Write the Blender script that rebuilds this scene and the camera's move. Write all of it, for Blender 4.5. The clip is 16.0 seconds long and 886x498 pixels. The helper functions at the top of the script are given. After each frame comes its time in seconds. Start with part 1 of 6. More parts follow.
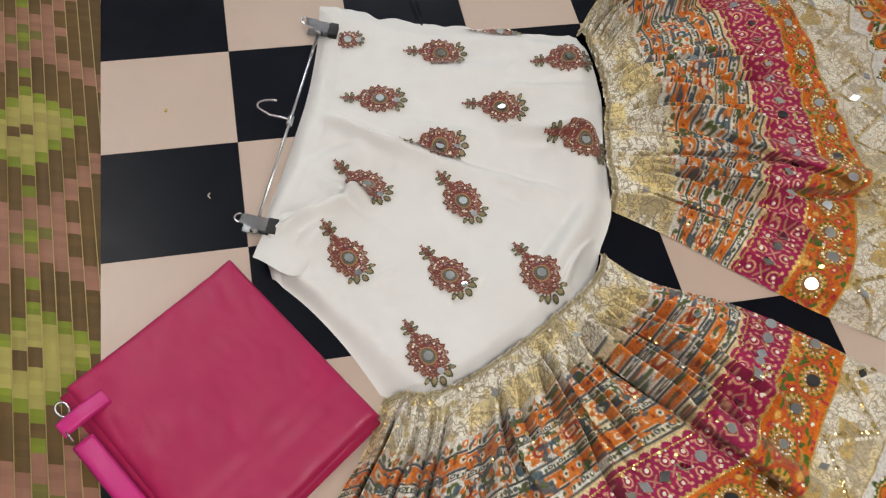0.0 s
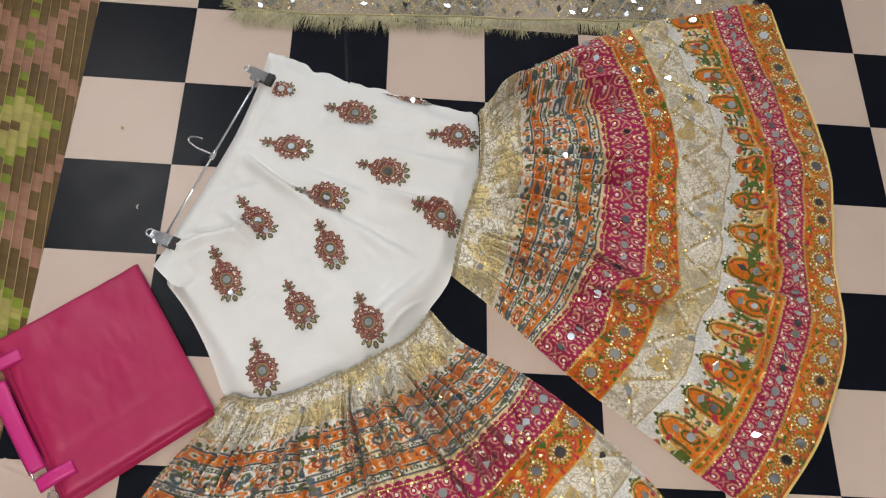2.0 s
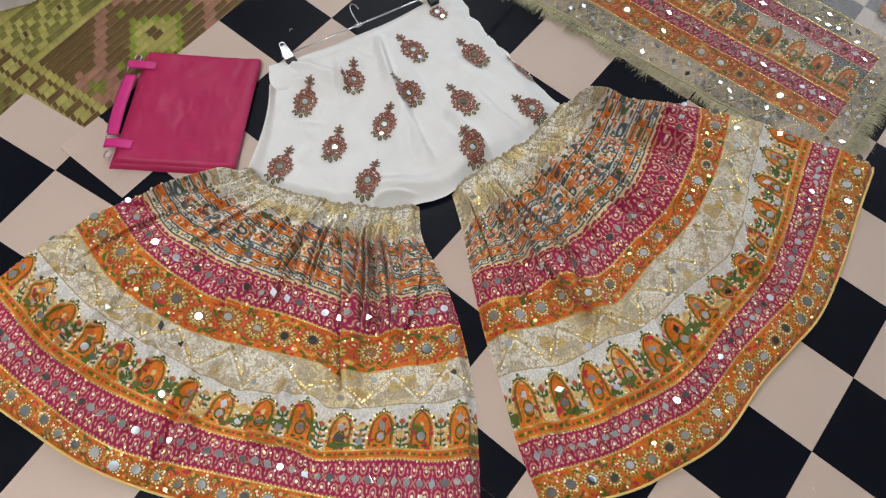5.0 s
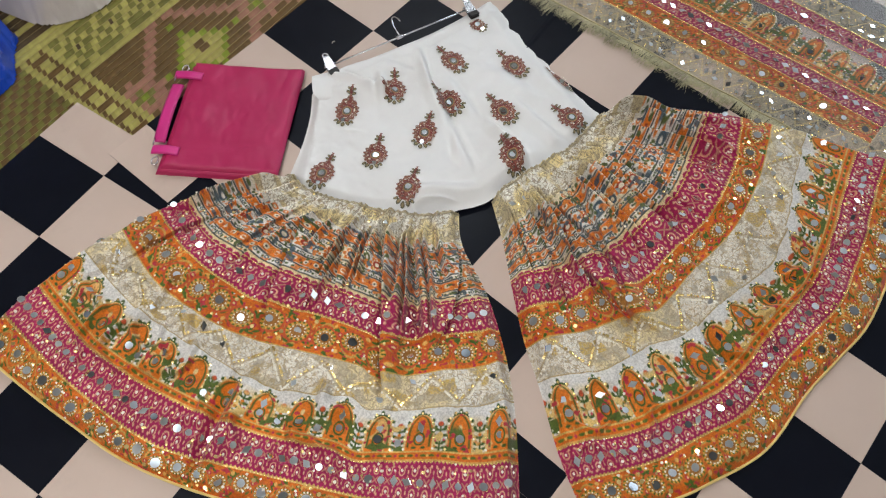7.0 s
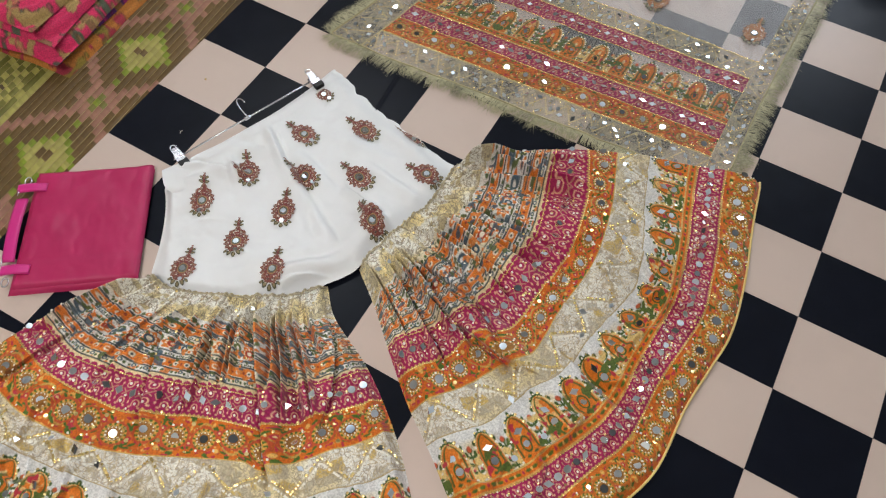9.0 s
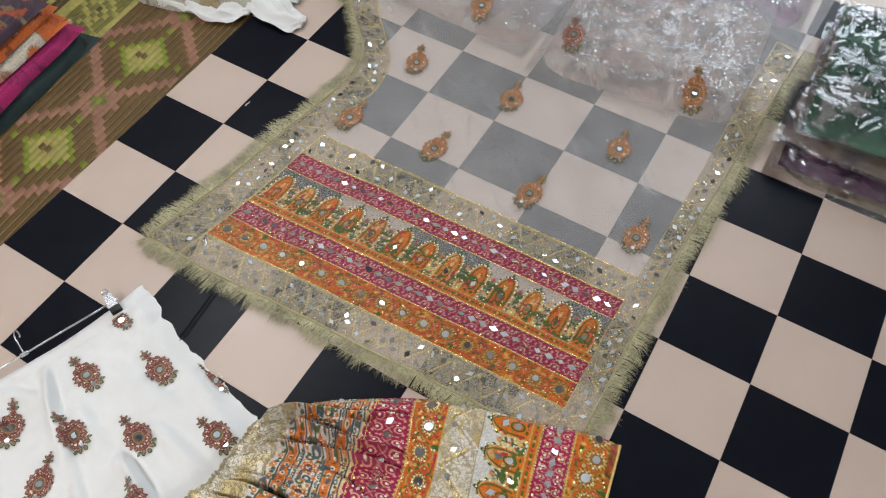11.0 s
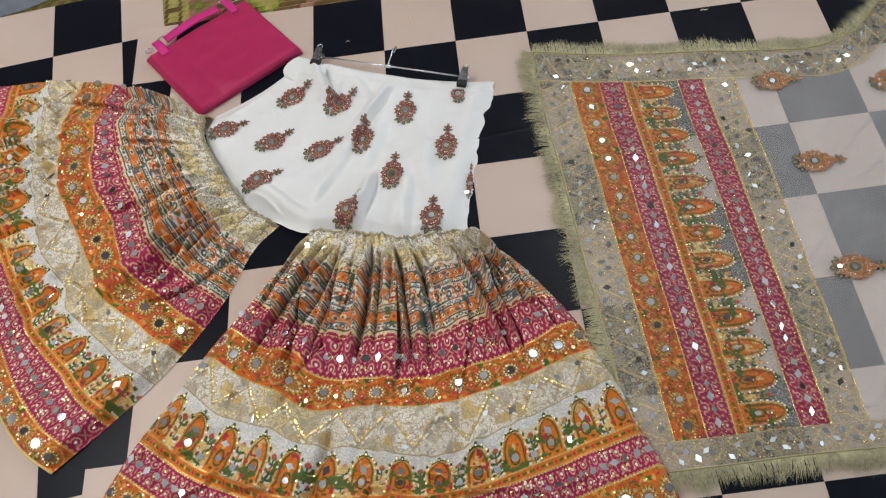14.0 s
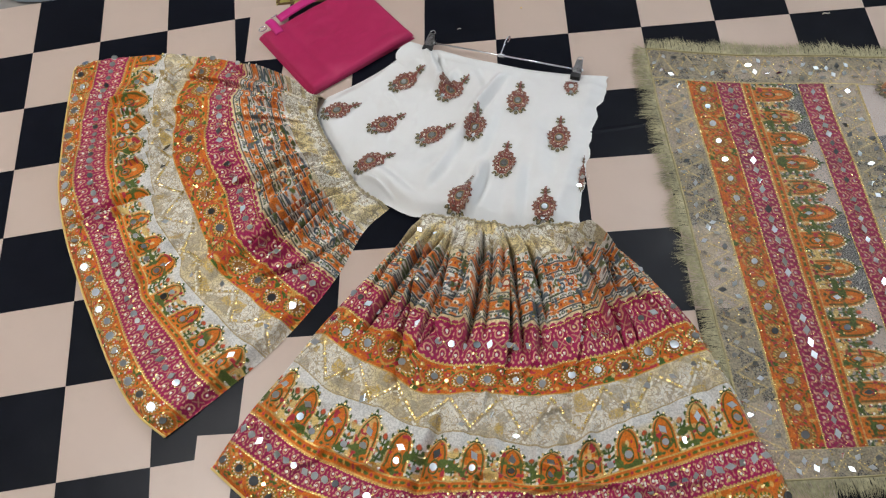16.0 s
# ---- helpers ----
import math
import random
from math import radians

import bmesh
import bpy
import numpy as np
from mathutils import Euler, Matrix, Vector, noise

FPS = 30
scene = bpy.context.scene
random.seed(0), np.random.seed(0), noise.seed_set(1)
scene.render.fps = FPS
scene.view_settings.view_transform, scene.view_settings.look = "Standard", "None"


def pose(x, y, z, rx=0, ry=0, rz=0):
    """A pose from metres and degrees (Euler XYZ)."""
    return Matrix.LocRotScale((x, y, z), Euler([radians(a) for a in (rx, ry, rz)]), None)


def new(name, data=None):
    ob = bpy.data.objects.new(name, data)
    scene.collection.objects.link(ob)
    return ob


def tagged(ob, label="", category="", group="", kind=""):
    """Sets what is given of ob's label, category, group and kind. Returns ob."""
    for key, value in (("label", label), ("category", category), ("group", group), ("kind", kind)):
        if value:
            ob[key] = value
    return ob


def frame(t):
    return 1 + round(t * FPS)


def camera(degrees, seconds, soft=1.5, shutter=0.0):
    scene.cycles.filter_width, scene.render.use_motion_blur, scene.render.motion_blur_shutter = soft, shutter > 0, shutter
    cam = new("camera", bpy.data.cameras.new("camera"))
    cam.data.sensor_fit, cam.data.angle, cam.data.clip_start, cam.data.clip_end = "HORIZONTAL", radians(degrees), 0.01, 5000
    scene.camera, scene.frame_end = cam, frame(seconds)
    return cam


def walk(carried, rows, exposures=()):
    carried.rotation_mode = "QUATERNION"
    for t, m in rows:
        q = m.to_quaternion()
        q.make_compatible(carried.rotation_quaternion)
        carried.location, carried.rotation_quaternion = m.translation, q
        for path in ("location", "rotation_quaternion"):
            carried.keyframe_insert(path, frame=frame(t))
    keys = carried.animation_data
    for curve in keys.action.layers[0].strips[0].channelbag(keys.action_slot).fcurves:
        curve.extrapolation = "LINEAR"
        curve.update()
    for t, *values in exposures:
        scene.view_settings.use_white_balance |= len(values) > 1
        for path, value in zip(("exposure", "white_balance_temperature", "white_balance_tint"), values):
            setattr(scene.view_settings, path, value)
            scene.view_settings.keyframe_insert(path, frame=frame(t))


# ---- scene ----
# ---- camera and walk ----
cam = camera(58.55, 16.0, soft=1.2)
ROWS = [
    (0, -0.6416, -0.073, 0.8426, 29.05, -4.37, -101.61),
    (0.5, -0.6938, -0.1052, 1.0842, 27.49, -4.22, -102.1),
    (1, -0.7204, -0.167, 1.1483, 25.47, -4.45, -100.43),
    (1.5, -0.6478, -0.238, 1.1531, 23.89, -4.24, -95.96),
    (2, -0.6124, -0.3746, 1.142, 22.86, -3.5, -89.25),
    (2.5, -0.6151, -0.4977, 1.1469, 22.4, -3.03, -81.71),
    (3, -0.6355, -0.5202, 1.1551, 22.74, -3.07, -74.07),
    (3.5, -0.7105, -0.5401, 1.192, 23.83, -3.06, -66.9),
    (4, -0.7329, -0.7261, 1.2094, 24.7, -3.05, -60.66),
    (4.5, -0.7764, -0.845, 1.2376, 25.89, -2.73, -55.42),
    (5, -0.7976, -0.8579, 1.2395, 27, -2.28, -51.73),
    (5.2, -0.8054, -0.864, 1.2382, 27.49, -1.89, -50.71),
    (7.5, -0.8376, -0.879, 1.221, 29.3, -0.43, -50.27),
    (8, -0.8198, -0.8887, 1.2264, 29.52, 0.01, -52.76),
    (8.5, -0.8071, -0.8928, 1.2412, 30.26, -0.77, -56.75),
    (9, -0.7455, -0.929, 1.2535, 31.89, -0.62, -60.84),
    (9.5, -0.6566, -0.9369, 1.2411, 33.07, -0.7, -63.94),
    (10, -0.4829, -0.9362, 1.259, 33.26, -0.28, -63.74),
    (10.2, -0.4173, -0.9524, 1.2611, 33.3, -0.13, -62.81),
    (12.3, 0.1498, -1.0781, 1.2461, 36.24, -1.63, -42.11),
    (12.5, 0.1778, -1.0736, 1.2511, 35.1, -1.19, -35.06),
    (13, 0.2066, -1.1973, 1.2472, 33.9, 0.51, -17.67),
    (13.5, 0.1722, -1.2554, 1.2475, 32.33, 2.75, -9.49),
    (14, 0.0848, -1.259, 1.2548, 30.38, 4.3, -6.28),
    (14.5, 0.0134, -1.2667, 1.2534, 30.03, 4.93, -3.99),
    (15, -0.0424, -1.2725, 1.252, 30.43, 4.93, -2.44),
    (15.5, -0.0552, -1.2675, 1.2549, 30.57, 4.9, -1.84),
    (16, -0.0501, -1.2596, 1.2572, 30.43, 4.92, -1.94),
]
walk(cam, [(t, pose(x, y, z, rx, ry, rz)) for t, x, y, z, rx, ry, rz in ROWS],
     [(0.0, -0.50, 6800, 11), (3.0, -0.50, 6500, 10), (5.0, -0.52, 6350, 10), (9.6, -0.38, 6300, 10), (12.5, -0.24, 6450, 10), (13.3, -0.36, 6350, 10), (16.0, -0.53, 6300, 10)])

# ---- world and lights ----
world = bpy.data.worlds.new("world")
scene.world = world
world.use_nodes = True
_wn = world.node_tree.nodes
_sky = _wn.new("ShaderNodeTexSky")
_sky.sky_type, _sky.sun_disc, _sky.sun_elevation, _sky.sun_rotation = "NISHITA", False, radians(35), radians(90)
_wn["Background"].inputs["Strength"].default_value = 0.1
world.node_tree.links.new(_sky.outputs["Color"], _wn["Background"].inputs["Color"])


def area_lamp(name, x, y, z, sx, sy, watts, colour, rx=0, ry=0, rz=0):
    data = bpy.data.lights.new(name, "AREA")
    data.shape, data.size, data.size_y, data.energy, data.color = "RECTANGLE", sx, sy, watts, colour
    ob = new(name, data)
    ob.matrix_basis = pose(x, y, z, rx, ry, rz)
    return ob


CEIL = 2.75
# both tubes are assumed and unseen, placed to balance the brightness
area_lamp("assumed_tube_near", -1.32, -0.50, CEIL - 0.31, 1.2, 0.06, 43, (1.0, 0.94, 0.87), rz=80)
# added upward fill that brightens the ceiling reflected in the mirrors
area_lamp("ceiling_fill_near", -1.32, -0.50, CEIL - 0.29, 1.2, 0.06, 17, (0.80, 0.91, 1.0), rx=180, rz=80)
area_lamp("assumed_tube_far", 1.3, 1.0, CEIL - 0.31, 1.2, 0.06, 20, (1.0, 0.97, 0.93), rz=10)
# the same added ceiling fill on the far side
area_lamp("ceiling_fill_far", 1.3, 1.0, CEIL - 0.29, 1.2, 0.06, 19, (0.80, 0.91, 1.0), rx=180, rz=10)
area_lamp("doorway_daylight", 3.15, -0.9, 1.15, 1.0, 2.0, 38, (0.78, 0.89, 1.0), rx=90, rz=90)

# ---- materials ----
K = 0.78  # metres per unit of the floor plan


def mat_new(name):
    m = bpy.data.materials.new(name)
    m.use_nodes = True
    return m, m.node_tree.nodes, m.node_tree.links, m.node_tree.nodes["Principled BSDF"]


def surface(name, colour, rough=0.6, metal=0.0, vary=0.15, scale=30.0, bump=0.2, bump_scale=300.0, sheen=0.0, coat=0.0, spec=0.5, stain=None, dist=0.001):
    """A plain surface with two scales of variation and fine relief."""
    m, n, l, b = mat_new(name)
    tc = n.new("ShaderNodeTexCoord")
    big = n.new("ShaderNodeTexNoise")
    big.inputs["Scale"].default_value, big.inputs["Detail"].default_value = scale * 0.15, 4
    small = n.new("ShaderNodeTexNoise")
    small.inputs["Scale"].default_value, small.inputs["Detail"].default_value = scale, 6
    l.new(tc.outputs["Object"], big.inputs["Vector"])
    l.new(tc.outputs["Object"], small.inputs["Vector"])
    add = n.new("ShaderNodeMath")
    add.operation = "ADD"
    l.new(big.outputs["Fac"], add.inputs[0])
    l.new(small.outputs["Fac"], add.inputs[1])
    ramp = n.new("ShaderNodeMapRange")
    ramp.inputs["From Min"].default_value, ramp.inputs["From Max"].default_value = 0.6, 1.4
    ramp.inputs["To Min"].default_value, ramp.inputs["To Max"].default_value = 1 - vary, 1 + vary
    l.new(add.outputs[0], ramp.inputs["Value"])
    mix = n.new("ShaderNodeVectorMath")
    mix.operation = "SCALE"
    mix.inputs[0].default_value = colour
    l.new(ramp.outputs["Result"], mix.inputs["Scale"])
    out = mix.outputs["Vector"]
    if stain:
        st = n.new("ShaderNodeTexNoise")
        st.inputs["Scale"].default_value, st.inputs["Detail"].default_value, st.inputs["Roughness"].default_value = stain[1], 8, 0.65
        l.new(tc.outputs["Object"], st.inputs["Vector"])
        mr = n.new("ShaderNodeMapRange")
        mr.inputs["From Min"].default_value, mr.inputs["From Max"].default_value = 0.52, 0.72
        mr.inputs["To Max"].default_value = stain[2]
        l.new(st.outputs["Fac"], mr.inputs["Value"])
        mx = n.new("ShaderNodeMix")
        mx.data_type = "RGBA"
        l.new(mr.outputs["Result"], mx.inputs["Factor"])
        l.new(out, mx.inputs["A"])
        mx.inputs["B"].default_value = (*stain[0], 1)
        out = mx.outputs["Result"]
    l.new(out, b.inputs["Base Color"])
    rr = n.new("ShaderNodeMapRange")
    rr.inputs["To Min"].default_value, rr.inputs["To Max"].default_value = max(0.02, rough - 0.12), min(1, rough + 0.12)
    l.new(small.outputs["Fac"], rr.inputs["Value"])
    l.new(rr.outputs["Result"], b.inputs["Roughness"])
    b.inputs["Metallic"].default_value = metal
    b.inputs["Specular IOR Level"].default_value = spec
    b.inputs["Sheen Weight"].default_value = sheen
    b.inputs["Coat Weight"].default_value = coat
    if bump:
        fine = n.new("ShaderNodeTexNoise")
        fine.inputs["Scale"].default_value, fine.inputs["Detail"].default_value = bump_scale, 3
        l.new(tc.outputs["Object"], fine.inputs["Vector"])
        bp = n.new("ShaderNodeBump")
        bp.inputs["Strength"].default_value, bp.inputs["Distance"].default_value = bump, dist
        l.new(fine.outputs["Fac"], bp.inputs["Height"])
        l.new(bp.outputs["Normal"], b.inputs["Normal"])
    return m


def printed(name, rough=0.65, sheen=0.15, alpha=False, weave=900.0, bump=0.25, spec=0.3, gold=True, scroll=0.0, thread=0.0, coarse=1.0, pale=1.0, depth=1.0):
    """Cloth whose print, laid out in code, sits in the mesh's colours; its fourth channel is gold thread, or the cover of a net."""
    m, n, l, b = mat_new(name)
    at = n.new("ShaderNodeVertexColor")
    at.layer_name = "print"
    tc = n.new("ShaderNodeTexCoord")
    nz = n.new("ShaderNodeTexNoise")
    nz.inputs["Scale"].default_value, nz.inputs["Detail"].default_value = 14, 5
    l.new(tc.outputs["Object"], nz.inputs["Vector"])
    mr = n.new("ShaderNodeMapRange")
    mr.inputs["From Min"].default_value, mr.inputs["From Max"].default_value = 0.3, 0.7
    mr.inputs["To Min"].default_value, mr.inputs["To Max"].default_value = 0.86 * depth, 1.08 * depth
    l.new(nz.outputs["Fac"], mr.inputs["Value"])
    sc = n.new("ShaderNodeVectorMath")
    sc.operation = "SCALE"
    l.new(at.outputs["Color"], sc.inputs[0])
    l.new(mr.outputs["Result"], sc.inputs["Scale"])
    out = sc.outputs["Vector"]
    if scroll:
        # thin curling stems of the block print
        for size, ink, wide in ((62, (0.13, 0.105, 0.075, 1), 0.020), (105, (0.22, 0.18, 0.12, 1), 0.022), (38, (0.16, 0.125, 0.07, 1), 0.012)):
            st = n.new("ShaderNodeTexNoise")
            st.inputs["Scale"].default_value, st.inputs["Detail"].default_value, st.inputs["Distortion"].default_value = size / coarse, 1, 1.4
            l.new(tc.outputs["Object"], st.inputs["Vector"])
            off = n.new("ShaderNodeMath")
            off.operation = "SUBTRACT"
            off.inputs[1].default_value = 0.5
            l.new(st.outputs["Fac"], off.inputs[0])
            ab = n.new("ShaderNodeMath")
            ab.operation = "ABSOLUTE"
            l.new(off.outputs["Value"], ab.inputs[0])
            rg = n.new("ShaderNodeMapRange")
            rg.inputs["From Min"].default_value, rg.inputs["From Max"].default_value = wide * 0.6 * coarse ** 0.3 * pale ** 0.7, wide * coarse ** 0.3 * pale ** 0.7
            rg.inputs["To Min"].default_value, rg.inputs["To Max"].default_value = scroll, 0.0
            l.new(ab.outputs["Value"], rg.inputs["Value"])
            mx = n.new("ShaderNodeMix")
            mx.data_type = "RGBA"
            l.new(rg.outputs["Result"], mx.inputs[0])
            l.new(out, mx.inputs[6])
            mx.inputs[7].default_value = (*(c * pale for c in ink[:3]), 1)
            out = mx.outputs[2]
    if thread:
        th = n.new("ShaderNodeTexNoise")
        th.inputs["Scale"].default_value, th.inputs["Detail"].default_value = 330, 2
        l.new(tc.outputs["Object"], th.inputs["Vector"])
        tr = n.new("ShaderNodeMapRange")
        tr.inputs["From Min"].default_value, tr.inputs["From Max"].default_value = 0.36, 0.62
        tr.inputs["To Min"].default_value, tr.inputs["To Max"].default_value = 1 - thread, 1.06 + 0.3 * thread
        l.new(th.outputs["Fac"], tr.inputs["Value"])
        s2 = n.new("ShaderNodeVectorMath")
        s2.operation = "SCALE"
        l.new(out, s2.inputs[0])
        l.new(tr.outputs["Result"], s2.inputs["Scale"])
        out = s2.outputs["Vector"]
    l.new(out, b.inputs["Base Color"])
    b.inputs["Roughness"].default_value, b.inputs["Sheen Weight"].default_value = rough, sheen
    b.inputs["Specular IOR Level"].default_value = spec
    fine = n.new("ShaderNodeTexNoise")
    fine.inputs["Scale"].default_value, fine.inputs["Detail"].default_value = weave, 2
    l.new(tc.outputs["Object"], fine.inputs["Vector"])
    bp = n.new("ShaderNodeBump")
    bp.inputs["Strength"].default_value, bp.inputs["Distance"].default_value = bump, 0.0006
    l.new(fine.outputs["Fac"], bp.inputs["Height"])
    l.new(bp.outputs["Normal"], b.inputs["Normal"])
    if alpha:
        l.new(at.outputs["Alpha"], b.inputs["Alpha"])
    elif gold:
        l.new(at.outputs["Alpha"], b.inputs["Metallic"])
        rr = n.new("ShaderNodeMapRange")
        rr.inputs["To Min"].default_value, rr.inputs["To Max"].default_value = rough, 0.32
        l.new(at.outputs["Alpha"], rr.inputs["Value"])
        l.new(rr.outputs["Result"], b.inputs["Roughness"])
    return m


def shiny(name, colour, rough=0.12, metal=1.0, dim_reflect=0.0):
    m, n, l, b = mat_new(name)
    # some copies get a darker colour, standing in for dark reflections
    oi = n.new("ShaderNodeObjectInfo")
    mr = n.new("ShaderNodeMapRange")
    mr.inputs["To Min"].default_value, mr.inputs["To Max"].default_value = 1 - dim_reflect, 1.0
    mr.inputs["From Min"].default_value, mr.inputs["From Max"].default_value = 0.03, 0.30
    l.new(oi.outputs["Random"], mr.inputs["Value"])
    sc = n.new("ShaderNodeVectorMath")
    sc.operation = "SCALE"
    sc.inputs[0].default_value = colour
    l.new(mr.outputs["Result"], sc.inputs["Scale"])
    l.new(sc.outputs["Vector"], b.inputs["Base Color"])
    nz = n.new("ShaderNodeTexNoise")
    nz.inputs["Scale"].default_value = 260
    rr = n.new("ShaderNodeMapRange")
    rr.inputs["To Min"].default_value, rr.inputs["To Max"].default_value = rough * 0.6, rough * 1.5
    l.new(nz.outputs["Fac"], rr.inputs["Value"])
    l.new(rr.outputs["Result"], b.inputs["Roughness"])
    b.inputs["Metallic"].default_value = metal
    return m


def plastic_film(name):
    """Thin clear wrapping: a gloss coat over a clear sheet."""
    m, n, l, b = mat_new(name)
    gl = n.new("ShaderNodeBsdfGlossy")
    gl.inputs["Roughness"].default_value = 0.09
    tr = n.new("ShaderNodeBsdfTransparent")
    tr.inputs["Color"].default_value = (0.93, 0.93, 0.94, 1)
    lw = n.new("ShaderNodeLayerWeight")
    lw.inputs["Blend"].default_value = 0.35
    tc = n.new("ShaderNodeTexCoord")
    nz = n.new("ShaderNodeTexNoise")
    nz.inputs["Scale"].default_value, nz.inputs["Detail"].default_value, nz.inputs["Distortion"].default_value = 9, 3, 2.2
    l.new(tc.outputs["Object"], nz.inputs["Vector"])
    bp = n.new("ShaderNodeBump")
    bp.inputs["Strength"].default_value, bp.inputs["Distance"].default_value = 1.0, 0.02
    l.new(nz.outputs["Fac"], bp.inputs["Height"])
    l.new(bp.outputs["Normal"], gl.inputs["Normal"])
    l.new(bp.outputs["Normal"], lw.inputs["Normal"])
    mx = n.new("ShaderNodeMixShader")
    mr = n.new("ShaderNodeMapRange")
    mr.inputs["To Min"].default_value, mr.inputs["To Max"].default_value = 0.07, 0.75
    l.new(lw.outputs["Fresnel"], mr.inputs["Value"])
    l.new(mr.outputs["Result"], mx.inputs["Fac"])
    l.new(tr.outputs[0], mx.inputs[1])
    l.new(gl.outputs[0], mx.inputs[2])
    l.new(mx.outputs[0], n["Material Output"].inputs["Surface"])
    return m


M_BLACK = surface("vinyl_black", (0.0050, 0.0062, 0.0115), rough=0.32, vary=0.25, scale=18, bump=0.05, bump_scale=40, dist=0.002, spec=0.12, stain=((0.016, 0.017, 0.022), 6, 0.3))
M_BEIGE = surface("vinyl_beige", (0.60, 0.475, 0.40), rough=0.36, vary=0.05, scale=10, bump=0.05, bump_scale=40, dist=0.002, spec=0.35, stain=((0.36, 0.29, 0.24), 5, 0.35))
M_VINYL = surface("vinyl_backing", (0.20, 0.17, 0.15), rough=0.5)
M_SCREED = surface("concrete", (0.30, 0.28, 0.26), rough=0.8, vary=0.2, bump=0.4, bump_scale=80)
M_WALL = surface("painted_plaster", (0.62, 0.60, 0.56), rough=0.7, vary=0.06, scale=6, bump=0.2, bump_scale=120)
M_CEIL = surface("ceiling_paint", (0.86, 0.86, 0.85), rough=0.8, vary=0.04, scale=5)
M_WOOD = surface("door_wood", (0.22, 0.12, 0.06), rough=0.5, vary=0.3, scale=25)
M_PRINT = printed("printed_cloth", thread=0.22, depth=0.86)
M_SCROLL = printed("scroll_printed_cloth", depth=0.88, thread=0.16, scroll=0.8, pale=2.6)
M_GATHER = printed("gathered_cloth", thread=0.12, scroll=0.8, coarse=1.2, pale=1.9)
M_STRIPE = printed("striped_cloth", depth=0.94, thread=0.25, scroll=0.15)
M_WHITE = surface("white_crepe", (0.81, 0.81, 0.80), rough=0.75, vary=0.03, scale=12, bump=0.25, bump_scale=700, sheen=0.2, spec=0.2)
M_THREAD = printed("embroidery", rough=0.5, weave=1400, bump=0.5)
M_MAT = printed("woven_straw", rough=0.5, sheen=0.0, weave=400, bump=0.3, gold=False)
M_NET = printed("embroidered_net", alpha=True, rough=0.45, sheen=0.3, thread=0.35)
M_NETPLAIN = printed("plain_net", alpha=True, rough=0.45, sheen=0.12)
# randomly darkened mirrors imitate glass that reflects dark parts of the room
M_MIRROR = shiny("mirror_glass", (0.93, 0.97, 1.0), rough=0.05, dim_reflect=0.8)
M_GOLD = shiny("gold_sequin", (0.95, 0.72, 0.30), rough=0.22)
M_PEARL = surface("pearl_bead", (0.85, 0.80, 0.68), rough=0.2, bump=0, coat=0.6)
M_CHROME = shiny("chrome", (0.70, 0.71, 0.74), rough=0.20)
M_RUBBER = surface("black_rubber", (0.015, 0.015, 0.016), rough=0.5)
M_PIPING = surface("yellow_piping", (0.80, 0.60, 0.20), rough=0.55, vary=0.1, sheen=0.2)
M_PINK = surface("pink_leatherette", (0.43, 0.013, 0.092), rough=0.46, vary=0.10, scale=14, bump=0.18, bump_scale=420, spec=0.45)
M_PINKSTRAP = surface("pink_strap", (0.62, 0.022, 0.22), rough=0.42, vary=0.08, scale=20, bump=0.12, bump_scale=300)
M_FRINGE = surface("fringe_thread", (0.41, 0.375, 0.22), rough=0.5, vary=0.6, scale=160, bump=0, sheen=0.3)
M_FILM = plastic_film("clear_wrapping")


# ---- building helpers ----
def mesh_part(name, verts, faces, material, parent=None, label="", smooth=True, colours=None):
    me = bpy.data.meshes.new(name)
    verts = np.asarray(verts, dtype=np.float32)
    faces = np.asarray(faces, dtype=np.int32)
    me.vertices.add(len(verts))
    me.vertices.foreach_set("co", verts.ravel())
    k = faces.shape[1]
    me.loops.add(faces.size)
    me.loops.foreach_set("vertex_index", faces.ravel())
    me.polygons.add(len(faces))
    me.polygons.foreach_set("loop_start", np.arange(0, faces.size, k, dtype=np.int32))
    me.polygons.foreach_set("loop_total", np.full(len(faces), k, dtype=np.int32))
    if smooth:
        me.polygons.foreach_set("use_smooth", np.ones(len(faces), dtype=bool))
    if colours is not None:
        at = me.color_attributes.new("print", "FLOAT_COLOR", "POINT")
        at.data.foreach_set("color", np.asarray(colours, dtype=np.float32).ravel())
    me.update(calc_edges=True)
    me.validate()
    me.materials.append(material)
    ob = new(name, me)
    if parent:
        ob.parent = parent
    if label:
        tagged(ob, label)
    return ob


def part(name, bm, material, parent=None, label="", smooth=True):
    me = bpy.data.meshes.new(name)
    bm.to_mesh(me)
    bm.free()
    for p in me.polygons:
        p.use_smooth = smooth
    me.materials.append(material)
    ob = new(name, me)
    if parent:
        ob.parent = parent
    if label:
        tagged(ob, label)
    return ob


def share(name, me, parent, m, label=""):
    ob = new(name, me)
    ob.parent = parent
    ob.matrix_basis = m
    if label:
        tagged(ob, label)
    return ob


def grid_faces(nu, nv):
    a = (np.arange(nv - 1)[:, None] * nu + np.arange(nu - 1)[None, :]).ravel()
    return np.stack([a, a + 1, a + 1 + nu, a + nu], 1)


def box(x0, x1, y0, y1, z0, z1, bevel=0.0, segments=2):
    bm = bmesh.new()
    bmesh.ops.create_cube(bm, size=1)
    for v in bm.verts:
        v.co = ((x0 + x1) / 2 + v.co.x * (x1 - x0), (y0 + y1) / 2 + v.co.y * (y1 - y0), (z0 + z1) / 2 + v.co.z * (z1 - z0))
    if bevel:
        bmesh.ops.bevel(bm, geom=bm.edges[:], offset=bevel, segments=segments, affect="EDGES", profile=0.6)
    return bm


